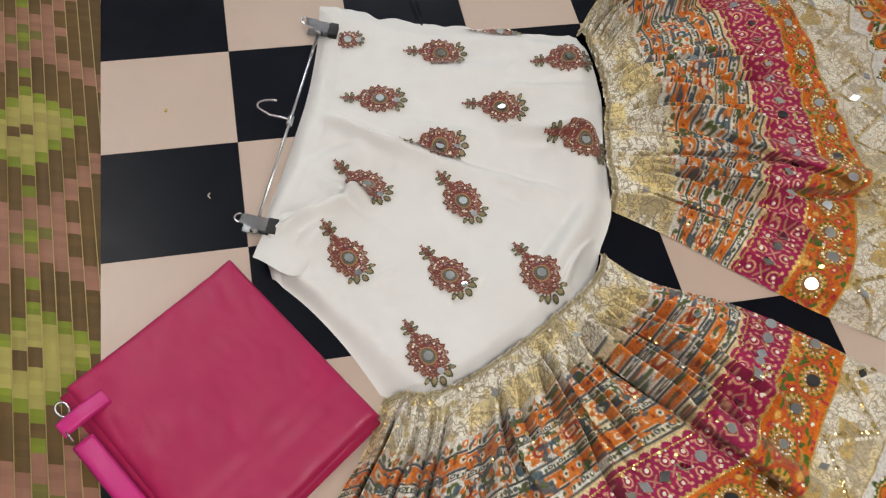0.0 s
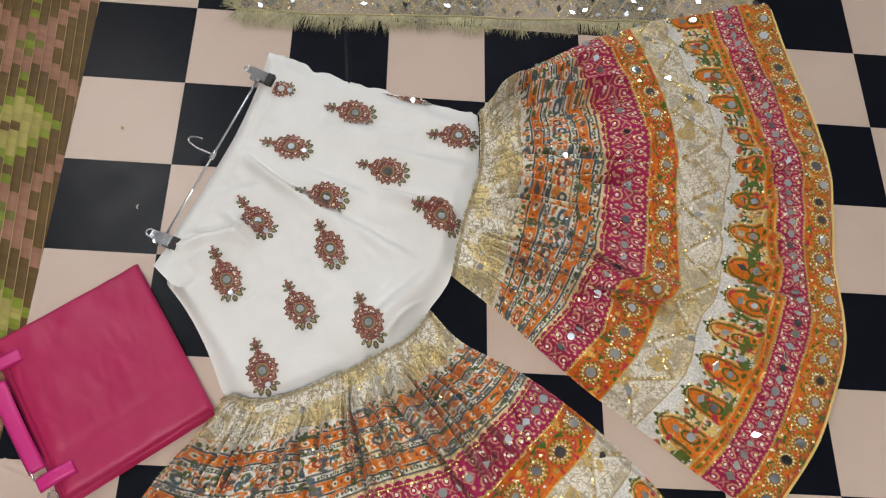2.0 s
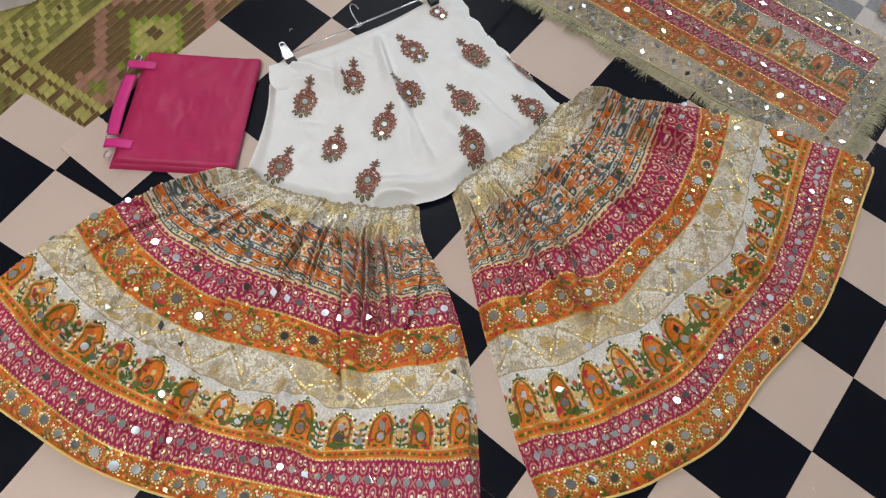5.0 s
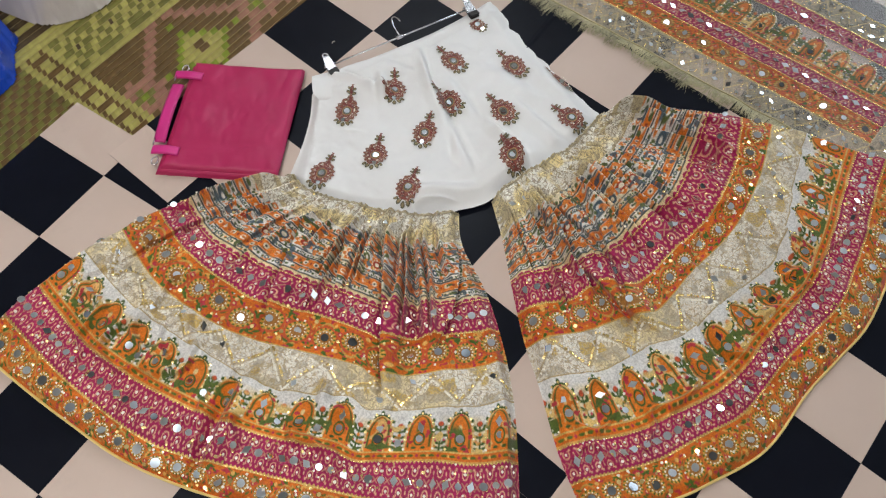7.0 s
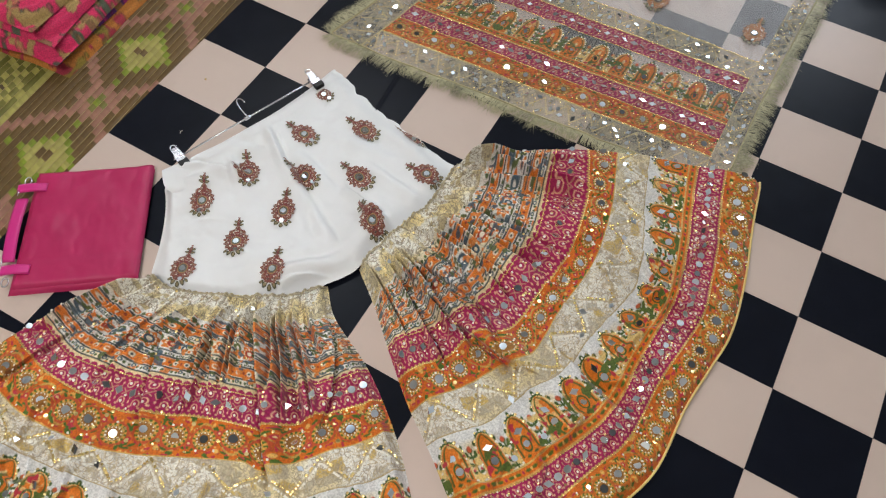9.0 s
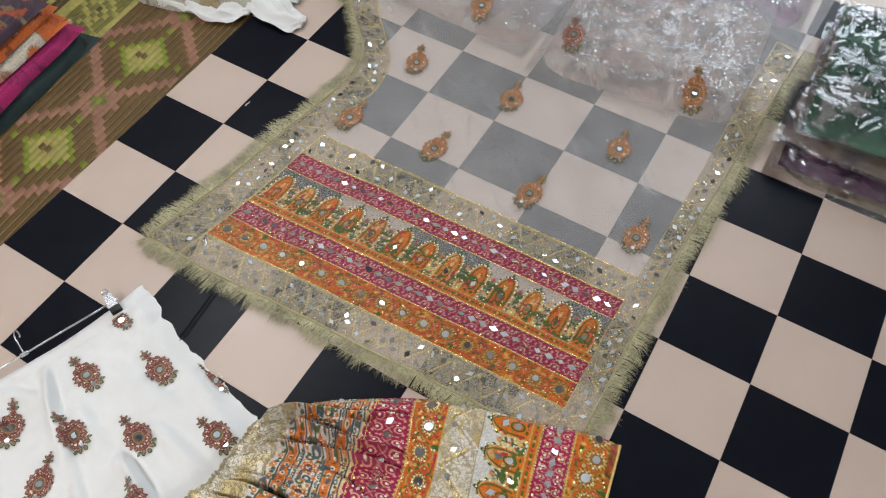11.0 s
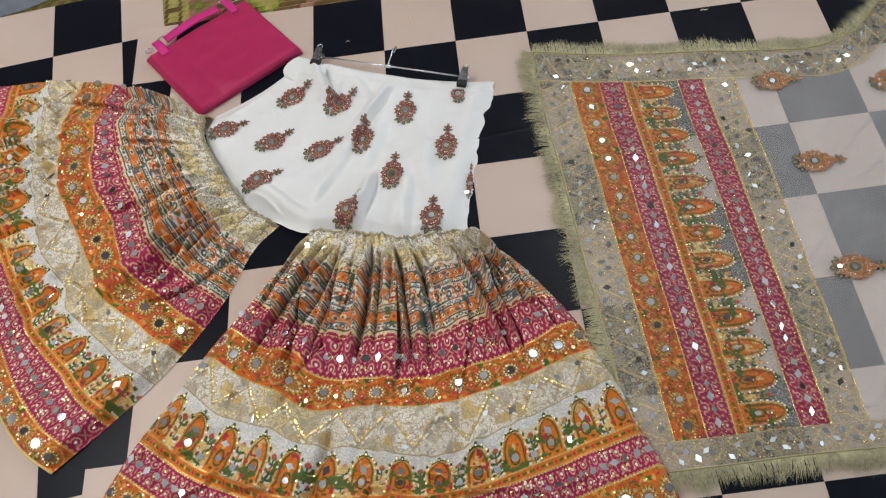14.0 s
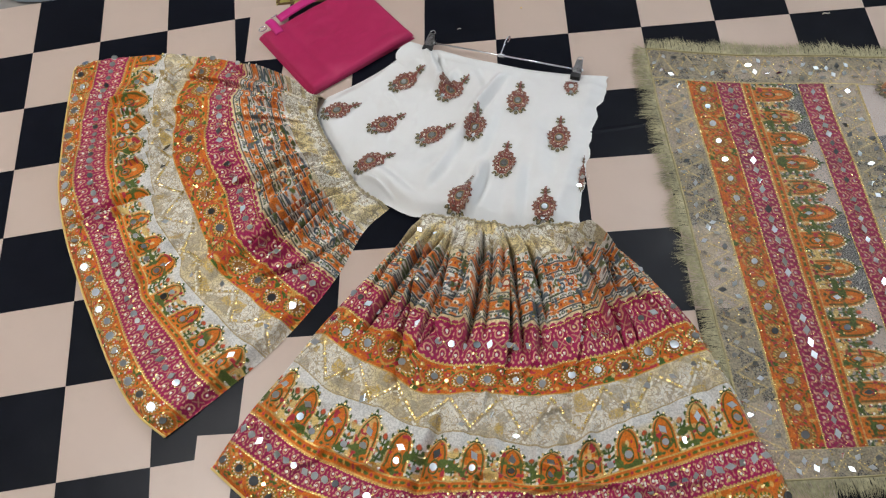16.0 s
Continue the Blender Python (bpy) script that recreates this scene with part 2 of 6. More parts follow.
def tube(points, radius, sides=8, closed=False):
    """A round wire through the points."""
    pts = [Vector(p) for p in points]
    n = len(pts)
    bm = bmesh.new()
    rings = []
    up = Vector((0.13, 0.21, 0.97))
    for i, p in enumerate(pts):
        a = pts[(i - 1) % n] if closed or i else p
        b = pts[(i + 1) % n] if closed or i < n - 1 else p
        d = (b - a).normalized()
        x = d.cross(up).normalized()
        y = x.cross(d).normalized()
        rings.append([bm.verts.new(p + radius * (math.cos(s) * x + math.sin(s) * y)) for s in (2 * math.pi * q / sides for q in range(sides))])
    for i in range(n if closed else n - 1):
        r, s = rings[i], rings[(i + 1) % n]
        for q in range(sides):
            bm.faces.new((r[q], r[(q + 1) % sides], s[(q + 1) % sides], s[q]))
    if not closed:
        bm.faces.new(rings[0][::-1])
        bm.faces.new(rings[-1])
    return bm


def curve(points, n):
    """n points evenly along a smooth line through the given ones."""
    p = np.array(points, float)
    d = np.r_[0, np.cumsum(np.hypot(*np.diff(p[:, :2], axis=0).T))]
    ext = np.vstack([2 * p[0] - p[1], p, 2 * p[-1] - p[-2]])
    fine = []
    for i in range(len(p) - 1):
        a, b, c, e = ext[i : i + 4]
        s = np.linspace(0, 1, 24, endpoint=i == len(p) - 2)[:, None]
        fine.append(0.5 * (2 * b + (c - a) * s + (2 * a - 5 * b + 4 * c - e) * s**2 + (3 * b - a - 3 * c + e) * s**3))
    f = np.vstack(fine)
    d = np.r_[0, np.cumsum(np.hypot(*np.diff(f[:, :2], axis=0).T))]
    at = np.linspace(0, d[-1], n) if np.isscalar(n) else np.asarray(n) * d[-1]
    return np.stack([np.interp(at, d, f[:, k]) for k in range(f.shape[1])], 1)


class Patch:
    """A four-sided piece of cloth between four lines: u runs along top and bottom, v down the sides."""

    def __init__(self, top, bottom, side0, side1):
        self.c = [curve(np.array(c, float) * K, 400) for c in (top, bottom, side0, side1)]

    @staticmethod
    def at(c, s):
        g = np.linspace(0, 1, len(c))
        return np.stack([np.interp(s, g, c[:, 0]), np.interp(s, g, c[:, 1])], -1)

    def __call__(self, u, v):
        t, b, l, r = self.c
        U, V = u[..., None], v[..., None]
        ruled = (1 - V) * self.at(t, u) + V * self.at(b, u) + (1 - U) * self.at(l, v) + U * self.at(r, v)
        return ruled - ((1 - U) * (1 - V) * t[0] + U * (1 - V) * t[-1] + (1 - U) * V * b[0] + U * V * b[-1])


_rng = np.random.default_rng(7)
_lattice = _rng.random((64, 64))


def fbm(x, y, octaves=3):
    """Smooth random field in 0..1."""
    total, amp, norm = 0.0, 1.0, 0.0
    for _ in range(octaves):
        xi, yi = np.floor(x).astype(int), np.floor(y).astype(int)
        fx, fy = x - xi, y - yi
        fx, fy = fx * fx * (3 - 2 * fx), fy * fy * (3 - 2 * fy)
        g = lambda a, b: _lattice[a % 64, b % 64]
        total = total + amp * ((g(xi, yi) * (1 - fx) + g(xi + 1, yi) * fx) * (1 - fy) + (g(xi, yi + 1) * (1 - fx) + g(xi + 1, yi + 1) * fx) * fy)
        norm += amp
        amp, x, y = amp * 0.5, x * 2.03 + 11, y * 2.03 + 5
    return total / norm


def step(a, b, x):
    s = np.clip((x - a) / (b - a), 0, 1)
    return s * s * (3 - 2 * s)


class Print:
    """Colours of a printed cloth, laid over one another."""

    def __init__(self, shape, base):
        self.c = np.zeros((*shape, 4))
        self.c[..., :3] = base

    def lay(self, mask, colour, alpha=None):
        m = np.clip(mask, 0, 1)[..., None]
        col = np.array([*colour, 0.0 if alpha is None else alpha])
        self.c = self.c * (1 - m) + col * m
        return self


def blob(x, y, cx, cy, rx, ry, soft=0.25):
    d = np.sqrt(((x - cx) / rx) ** 2 + ((y - cy) / ry) ** 2)
    return 1 - step(1 - soft, 1 + soft, d)


def ring(x, y, cx, cy, rx, ry, w):
    d = np.sqrt(((x - cx) / rx) ** 2 + ((y - cy) / ry) ** 2)
    return 1 - step(w * 0.5, w, np.abs(d - 1))


def line(x, at, w):
    return 1 - step(w * 0.5, w, np.abs(x - at))


PINK, ORANGE, GREEN = (0.42, 0.008, 0.095), (0.74, 0.165, 0.004), (0.06, 0.11, 0.012)
GOLD = (0.70, 0.46, 0.13)


# ---- the room ----
def structure(ob, label, category):
    return tagged(ob, label, category, kind="structure")


XW, XE, YS, YN = -2.6, 3.2, -3.0, 2.6
structure(part("screed", box(XW, XE, YS, YN, -0.12, -0.006), M_SCREED, smooth=False), "bare grey concrete floor under the mats", "floor")
structure(part("ceiling", box(XW - 0.15, XE + 0.15, YS - 0.15, YN + 0.15, CEIL, CEIL + 0.12), M_CEIL, smooth=False), "plain white painted ceiling", "ceiling")
structure(part("wall_north", box(XW, XE, YN, YN + 0.15, -0.12, CEIL), M_WALL, smooth=False), "plain cream painted wall", "wall")
structure(part("wall_south", box(XW, XE, YS - 0.15, YS, -0.12, CEIL), M_WALL, smooth=False), "plain cream painted wall", "wall")
structure(part("wall_west", box(XW - 0.15, XW, YS, YN, -0.12, CEIL), M_WALL, smooth=False), "plain cream painted wall", "wall")
east = structure(part("wall_east", box(XE, XE + 0.15, YS, -1.4, -0.12, CEIL), M_WALL, smooth=False), "cream painted wall with an open doorway", "wall")
part("wall_panel", box(XE, XE + 0.15, -0.4, YN, -0.12, CEIL), M_WALL, east, smooth=False)
part("lintel", box(XE, XE + 0.15, -1.4, -0.4, 2.1, CEIL), M_WALL, east, smooth=False)
frame_ob = structure(new("door_1"), "dark wooden door frame round an open doorway", "door frame")
for a, b, c, d in ((-1.4, -1.34, 0, 2.1), (-0.46, -0.4, 0, 2.1), (-1.34, -0.46, 2.04, 2.1)):
    part("jamb", box(XE - 0.02, XE + 0.16, a, b, c - 0.006, d, 0.004), M_WOOD, frame_ob, smooth=False)


# assumed battens, out of view, added where the tube lights hang
def tube_fixture(x, y, rz):
    ob = tagged(new("assumed_tube_lamp"), "assumed white ceiling batten with a long tube, out of view", "lamp")
    part("batten", box(-0.62, 0.62, -0.035, 0.035, -0.303, -0.298, 0.002), M_CEIL, ob)
    for x in (-0.4, 0.4):
        part("rod", tube([Vector((x, 0, 0)), Vector((x, 0, -0.298))], 0.006, 8), M_CHROME, ob)
    ob.matrix_basis = pose(x, y, CEIL, rz=rz)


tube_fixture(-1.32, -0.50, 80)
tube_fixture(1.3, 1.0, 10)

# ---- the woven mat, under the vinyl ----
MAT_TURN = radians(3.9)


def woven_mat():
    x0, x1, y0, y1 = -1.3, 2.0, -0.35, 1.55
    du, dv = 0.0103, 0.0206
    cols, rows_ = int((x1 - x0) / du), int((y1 - y0) / dv)
    cx = x0 + (np.arange(cols) + 0.5) * du
    cy = y0 + (np.arange(rows_) + 0.5) * dv
    X, Y = np.meshgrid(cx, cy)
    brown, lime, pale, rose, olive, dark = (0.115, 0.066, 0.018), (0.19, 0.24, 0.018), (0.36, 0.32, 0.085), (0.30, 0.145, 0.095), (0.15, 0.14, 0.028), (0.07, 0.045, 0.017)
    c = np.zeros((rows_, cols, 4))
    c[..., :3] = brown
    px = 0.411
    gx = (X + px / 2) % px - px / 2
    gi = np.floor((X + px / 2) / px)
    gy = Y
    q = np.round(np.abs(gx) / 0.0206) + np.round(np.abs(gy) / 0.0206)
    inner = (Y < 0.168) & (Y > -0.17)
    qx, qy = np.round(gx / 0.0206) * 0.0206, np.round(gy / 0.0206) * 0.0206
    d = np.abs(qx) / (px / 2) + np.abs(qy) / 0.205
    zig = inner & (np.abs(d - 1.0) < 0.10)
    c[zig, :3] = rose
    node = np.abs(np.abs(gx) - px / 2)
    nd = np.round(node / 0.0206) + np.round(np.abs(gy) / 0.0206)
    c[inner & (nd <= 3) & (nd >= 2), :3] = rose
    c[inner & (nd <= 1), :3] = olive
    c[inner & (nd == 0), :3] = lime
    dist = (np.abs(qx) ** 0.72 + np.abs(qy) ** 0.72) ** (1 / 0.72) * 0.86
    ragged = ((np.round(gx / 0.0206) + np.round(gy / 0.0206)) % 2 == 0) & (dist < 0.108)
    c[inner & ((dist < 0.088) | ragged), :3] = lime
    c[inner & (dist < 0.070), :3] = pale
    c[inner & (np.abs(gx) < 0.013) & (np.abs(gy) < 0.012), :3] = brown
    tip = inner & (Y > 0.10) & (nd < 3.2 + 4 * ((Y - 0.10) / 0.07)) & (node < 0.07)
    c[tip, :3] = np.where((((X / 0.0206).astype(int) + (Y / 0.0206).astype(int)) % 2 == 0)[..., None], lime, pale)[tip]
    edge = (Y >= 0.168) & (Y < 0.19)
    c[edge, :3] = pale
    band = (Y >= 0.19) & (Y < 0.32)
    bx, by = (X % 0.11) / 0.11 - 0.5, (Y - 0.255) / 0.13
    c[band, :3] = olive
    dm = np.abs(np.abs(bx) + np.abs(by) - 0.5)
    c[band & (dm < 0.09), :3] = pale
    c[band & (np.abs(bx) + np.abs(by) < 0.2), :3] = pale
    c[band & (np.abs(bx) + np.abs(by) < 0.08), :3] = dark
    c[(Y >= 0.32) & (Y < 0.345), :3] = pale
    far = Y >= 0.345
    c[far, :3] = np.where(((np.round(Y / 0.0206).astype(int)) % 3 == 0)[..., None], pale, dark)[far]
    end = X < -0.650
    lad = end & (X > -0.742) & (Y < 0.33)
    c[lad, :3] = brown
    c[lad & ((X > -0.668) | (X < -0.722)), :3] = pale
    c[lad & (np.abs(X + 0.695) < 0.016) & ((Y % 0.062) < 0.034), :3] = pale
    out = (X <= -0.742) & (Y < 0.33)
    c[out, :3] = brown
    c[out & (((X / 0.0206).astype(int) + (Y / 0.0206).astype(int)) % 2 == 0) & (Y > 0.05), :3] = olive
    c[out & (np.abs(X + 0.84) < 0.045) & (np.abs(Y) < 0.045) & ~((np.abs(X + 0.84) < 0.018) & (np.abs(Y) < 0.02)), :3] = pale
    rnd = _rng.random((rows_, cols, 1))
    c[..., :3] *= (0.88 + 0.24 * rnd) * (0.92 + 0.16 * _rng.random((rows_, 1, 1)))
    verts, cols_, faces = [], [], []
    ca, sa = math.cos(MAT_TURN), math.sin(MAT_TURN)
    hx, g = du / 2, 0.0008
    prof = ((-dv / 2 + g, -0.0002), (-dv * 0.25, 0.0008), (dv * 0.25, 0.0008), (dv / 2 - g, -0.0002))
    vx = []
    for dx in (-hx, hx):
        for dy, z in prof:
            # the weave leans: cells are cut on the slant
            vx.append(np.stack([X + dx + dy * 0.35, Y + dy, np.full_like(X, z)], -1))
    V = np.stack(vx, 2).reshape(-1, 3)
    W = np.stack([0.08 + V[:, 0] * ca - V[:, 1] * sa, 0.343 + V[:, 0] * sa + V[:, 1] * ca], 1) * K
    wave = 0.0015 * fbm(W[:, 0] * 6, W[:, 1] * 6)
    P3 = np.c_[W, V[:, 2] + wave - 0.002]
    C = np.repeat(c.reshape(-1, 1, 4), 8, 1).reshape(-1, 4)
    base = np.arange(rows_ * cols)[:, None] * 8
    F = np.concatenate([base + np.array([k, 4 + k, 5 + k, 1 + k]) for k in range(3)])
    ob = mesh_part("woven_mat", P3, F, M_MAT, smooth=False, colours=C)
    tagged(ob, "brown woven plastic straw mat with green and pink diamonds", "mat")
    under = np.array([(x0, y0), (x1, y0), (x1, y1), (x0, y1)])
    uw = np.stack([0.08 + under[:, 0] * ca - under[:, 1] * sa, 0.343 + under[:, 0] * sa + under[:, 1] * ca], 1) * K
    mesh_part("cord", np.c_[uw, np.full(4, -0.0022)], [(0, 1, 2, 3)], surface("mat_cord", (0.44, 0.34, 0.16), rough=0.7), ob, "pale cord between the straw strips", smooth=False)


woven_mat()

# ---- printed vinyl floor ----
TX, TY, SH = 0.2 * K, 0.21627 * K, 0.00499 * K
floor_ob = structure(part("floor", box(-0.712 * K, 3.9 * K, -3.4 * K, 0.216 * K, 0.0, 0.0022), M_VINYL, smooth=False), "glossy vinyl floor of black and beige checks", "floor")
floor_2 = structure(mesh_part("floor_2", [(-2.9 * K, -3.2 * K, 0.0004), (-0.60 * K, -3.2 * K, 0.0004), (-0.66 * K, 0.38 * K, 0.0004), (-2.9 * K, 0.14 * K, 0.0004)], [(0, 1, 2, 3)], M_VINYL, smooth=False), "second vinyl sheet of black and beige checks, laid askew", "floor")


def check_mesh(name, corners, top, material):
    lo = [(x, y, top - 0.0006) for x, y in corners]
    hi = [(x, y, top) for x, y in corners]
    me = bpy.data.meshes.new(name)
    n = len(corners)
    me.from_pydata(lo + hi, [], [tuple(range(n, 2 * n))] + [(i, (i + 1) % n, n + (i + 1) % n, n + i) for i in range(n)])
    me.materials.append(material)
    return me


def lay_checks(parent, origin, ux, uy, cells, odd_black, top, clip_x=None, clip_side=1):
    e = 0.0004
    full = {}
    for k, mtl in ((0, M_BEIGE), (1, M_BLACK)):
        c = [Vector((0, 0)), ux, ux + uy, uy]
        mid = (ux + uy) / 2
        full[k] = check_mesh("tile", [tuple(p + (mid - p).normalized() * e) for p in c], top, mtl)
    for i, j in cells:
        k = 1 if (i + j) % 2 == odd_black else 0
        o = origin + i * ux + j * uy
        share("tile", full[k], parent, Matrix.Translation((o.x, o.y, 0)))


lay_checks(floor_ob, Vector((0, 0)), Vector((TX, 0)), Vector((SH, TY)), [(i, j) for j in range(-9, 1) for i in range(-3, 14)], 1, 0.0030)
rest = bmesh.new()
rest_b = bmesh.new()


def add_check(bm, corners, z):
    bm.faces.new([bm.verts.new((x, y, z)) for x, y in corners])


def check_poly(i, j):
    o = Vector((i * TX + j * SH, j * TY))
    return [o, o + Vector((TX, 0)), o + Vector((TX + SH, TY)), o + Vector((SH, TY))]


for j in range(-15, 1):
    for i in range(-4, 20):
        if -9 <= j and -3 <= i < 14:
            continue
        q = check_poly(i, j)
        if i == -4:
            q[0].x = q[3].x = -0.712 * K
        add_check(rest if (i + j) % 2 else rest_b, [(p.x, p.y) for p in q], 0.0030)
part("far_checks", rest, M_BLACK, floor_ob, smooth=False)["kind"] = "stuff"
part("far_checks", rest_b, M_BEIGE, floor_ob, smooth=False)["kind"] = "stuff"
AU, AV, AO = Vector((0.2006, 0.0213)) * K, Vector((-0.0255, 0.2163)) * K, Vector((-0.960, 0.155)) * K
lay_checks(floor_2, AO, AU, AV, [(i, j) for j in range(-8, 1) for i in range(-5, 1)] + [(1, j) for j in range(-5, 0)], 0, 0.0012)
half = check_mesh("tile", [tuple(p) for p in (Vector((0, 0)), AU * 0.62, AU * 0.62 + AV, AV)], 0.0012, M_BEIGE)
share("tile", half, floor_2, Matrix.Translation((AO.x + AU.x, AO.y + AU.y, 0)))


# ---- mirrors, sequins and motifs ----
def disc_mesh(name, r, sides, h, material):
    bm = bmesh.new()
    vs = []
    for rr, z in ((r, 0), (r * 0.94, h), (r * 0.5, h * 1.05)):
        vs.append([bm.verts.new((rr * math.cos(2 * math.pi * k / sides), rr * math.sin(2 * math.pi * k / sides), z)) for k in range(sides)])
    for a, b in zip(vs, vs[1:]):
        for k in range(sides):
            bm.faces.new((a[k], a[(k + 1) % sides], b[(k + 1) % sides], b[k]))
    bm.faces.new(vs[-1])
    me = bpy.data.meshes.new(name)
    bm.to_mesh(me)
    bm.free()
    me.materials.append(material)
    return me


def diamond_mesh(name, a, b, h, material):
    me = bpy.data.meshes.new(name)
    me.from_pydata([(a, 0, 0), (0, b, 0), (-a, 0, 0), (0, -b, 0), (a * 0.9, 0, h), (0, b * 0.9, h), (-a * 0.9, 0, h), (0, -b * 0.9, h)], [], [(4, 5, 6, 7), (0, 1, 5, 4), (1, 2, 6, 5), (2, 3, 7, 6), (3, 0, 4, 7)])
    me.materials.append(material)
    return me


ROUND_TINY = disc_mesh("mirror", 0.0038, 8, 0.0007, M_GOLD)
ROUND = disc_mesh("mirror", 0.0068, 12, 0.0010, M_MIRROR)
ROUND_BIG = disc_mesh("mirror", 0.0080, 14, 0.0010, M_MIRROR)
ROUND_SMALL = disc_mesh("mirror", 0.0058, 10, 0.0008, M_MIRROR)
DIAMOND = diamond_mesh("mirror", 0.0098, 0.0064, 0.0010, M_MIRROR)
DIAMOND_SMALL = diamond_mesh("mirror", 0.0078, 0.0050, 0.0008, M_MIRROR)


def tilt(amount=7.0):
    return Euler((radians(random.gauss(0, amount)), radians(random.gauss(0, amount)), random.uniform(0, 6.28)))


def sequins(name, points, r, parent, material, label, sides=6):
    """Hundreds of tiny domed discs, too small to pick apart, in one mesh."""
    n = len(points)
    if not n:
        return None
    ang = np.arange(sides) * 2 * np.pi / sides
    rim = np.stack([np.cos(ang), np.sin(ang), np.zeros(sides)], 1)
    loc = np.vstack([rim, [[0, 0, 0.35]]])
    tx, ty = _rng.normal(0, 0.22, n), _rng.normal(0, 0.22, n)
    size = r * _rng.uniform(0.75, 1.2, n)
    P3 = loc[None] * size[:, None, None]
    P3[..., 2] += P3[..., 0] * tx[:, None] + P3[..., 1] * ty[:, None]
    P3 = P3 + np.asarray(points)[:, None, :]
    base = np.arange(n)[:, None] * (sides + 1)
    F = np.concatenate([base + np.array([k, (k + 1) % sides, sides]) for k in range(sides)])
    ob = mesh_part(name, P3.reshape(-1, 3), F, material, parent, label, smooth=False)
    return tagged(ob, kind="stuff")


def motif_mesh(kind):
    """An embroidered spray: a drop of stitched petals with leaves at both ends."""
    nx, ny = 96, 60
    x = np.linspace(-0.62, 0.62, nx)
    y = np.linspace(-0.36, 0.36, ny)
    X, Y = np.meshgrid(x, y)
    red, rust, dk = ((0.19, 0.028, 0.032), (0.30, 0.09, 0.055), (0.07, 0.02, 0.02)) if kind == 0 else ((0.36, 0.10, 0.018), (0.44, 0.20, 0.05), (0.14, 0.04, 0.02))
    w = 0.235 * np.sqrt(np.clip(1 - ((X + 0.06) / 0.36) ** 2, 0, 1)) * (1 - 0.35 * step(-0.05, 0.32, X))
    ang = np.arctan2(Y, X + 0.10)
    lobes = 0.022 * np.cos(ang * 13)
    rr = np.abs(Y) - w - lobes
    body = rr < 0.012
    pr = Print(X.shape, red)
    n1 = fbm(X * 55, Y * 55, 2)
    pr.lay(step(0.5, 0.6, n1), rust).lay(step(0.68, 0.75, n1), dk)
    edge = np.abs(rr + 0.045) < 0.016
    pr.lay(edge * 0.5, (0.36, 0.22, 0.11), 0.4)
    n2 = fbm(X * 90 + 8, Y * 90, 1)
    pr.lay(step(0.74, 0.84, n2), (0.62, 0.55, 0.46)).lay(1 - step(0.16, 0.24, n2), (0.05, 0.07, 0.05))
    inner = np.hypot((X + 0.10) / 0.125, Y / 0.095)
    pr.lay(1 - step(0.9, 1.05, inner), (0.12, 0.05, 0.04)).lay((1 - step(0.05, 0.12, np.abs(inner - 1))) * 0.8, (0.46, 0.30, 0.12), 0.5).lay(1 - step(0.04, 0.1, np.abs(inner - 0.7)), (0.12, 0.20, 0.16))
    leaf = np.zeros_like(X, bool)
    for cx, cy, a, l, wd in ((0.38, 0.0, 0, 0.12, 0.05), (0.36, 0.06, 60, 0.06, 0.04), (0.36, -0.06, -60, 0.06, 0.04), (0.47, 0.055, 35, 0.055, 0.04), (0.47, -0.055, -35, 0.055, 0.04), (0.53, 0.0, 0, 0.05, 0.035),
                             (-0.44, 0.09, 150, 0.09, 0.05), (-0.44, -0.09, 210, 0.09, 0.05), (-0.50, 0.0, 180, 0.07, 0.05), (-0.40, 0.17, 130, 0.06, 0.04), (-0.40, -0.17, 230, 0.06, 0.04)):
        t = radians(a)
        p, q = (X - cx) * math.cos(t) + (Y - cy) * math.sin(t), -(X - cx) * math.sin(t) + (Y - cy) * math.cos(t)
        m = (p / l) ** 2 + (q / wd) ** 2 < 1
        leaf |= m
        pr.lay(m & ~body, (0.085, 0.085, 0.05)).lay(((p / l) ** 2 + (q / wd) ** 2 < 0.3) & ~body, (0.30, 0.24, 0.13), 0.4)
    keep = body | leaf
    Z = 0.0010 + 0.0009 * n1 + 0.0005 * (1 - step(0, 0.1, np.abs(inner - 1)))
    idx = grid_faces(nx, ny)
    ok = keep.ravel()[idx].all(1)
    idx = idx[ok]
    used, inv = np.unique(idx, return_inverse=True)
    L = 0.086
    V = np.stack([X.ravel() * L * (1 - 0.10 * (X.ravel() > 0.3) * (X.ravel() - 0.3) / 0.3), Y.ravel() * L * 1.14, Z.ravel()], 1)[used]
    me_ob = mesh_part("embroidered_motif", V, inv.reshape(-1, 4), M_THREAD, colours=pr.c.reshape(-1, 4)[used])
    me = me_ob.data
    bpy.data.objects.remove(me_ob)
    return me


MOTIF, BUTI = motif_mesh(0), motif_mesh(1)


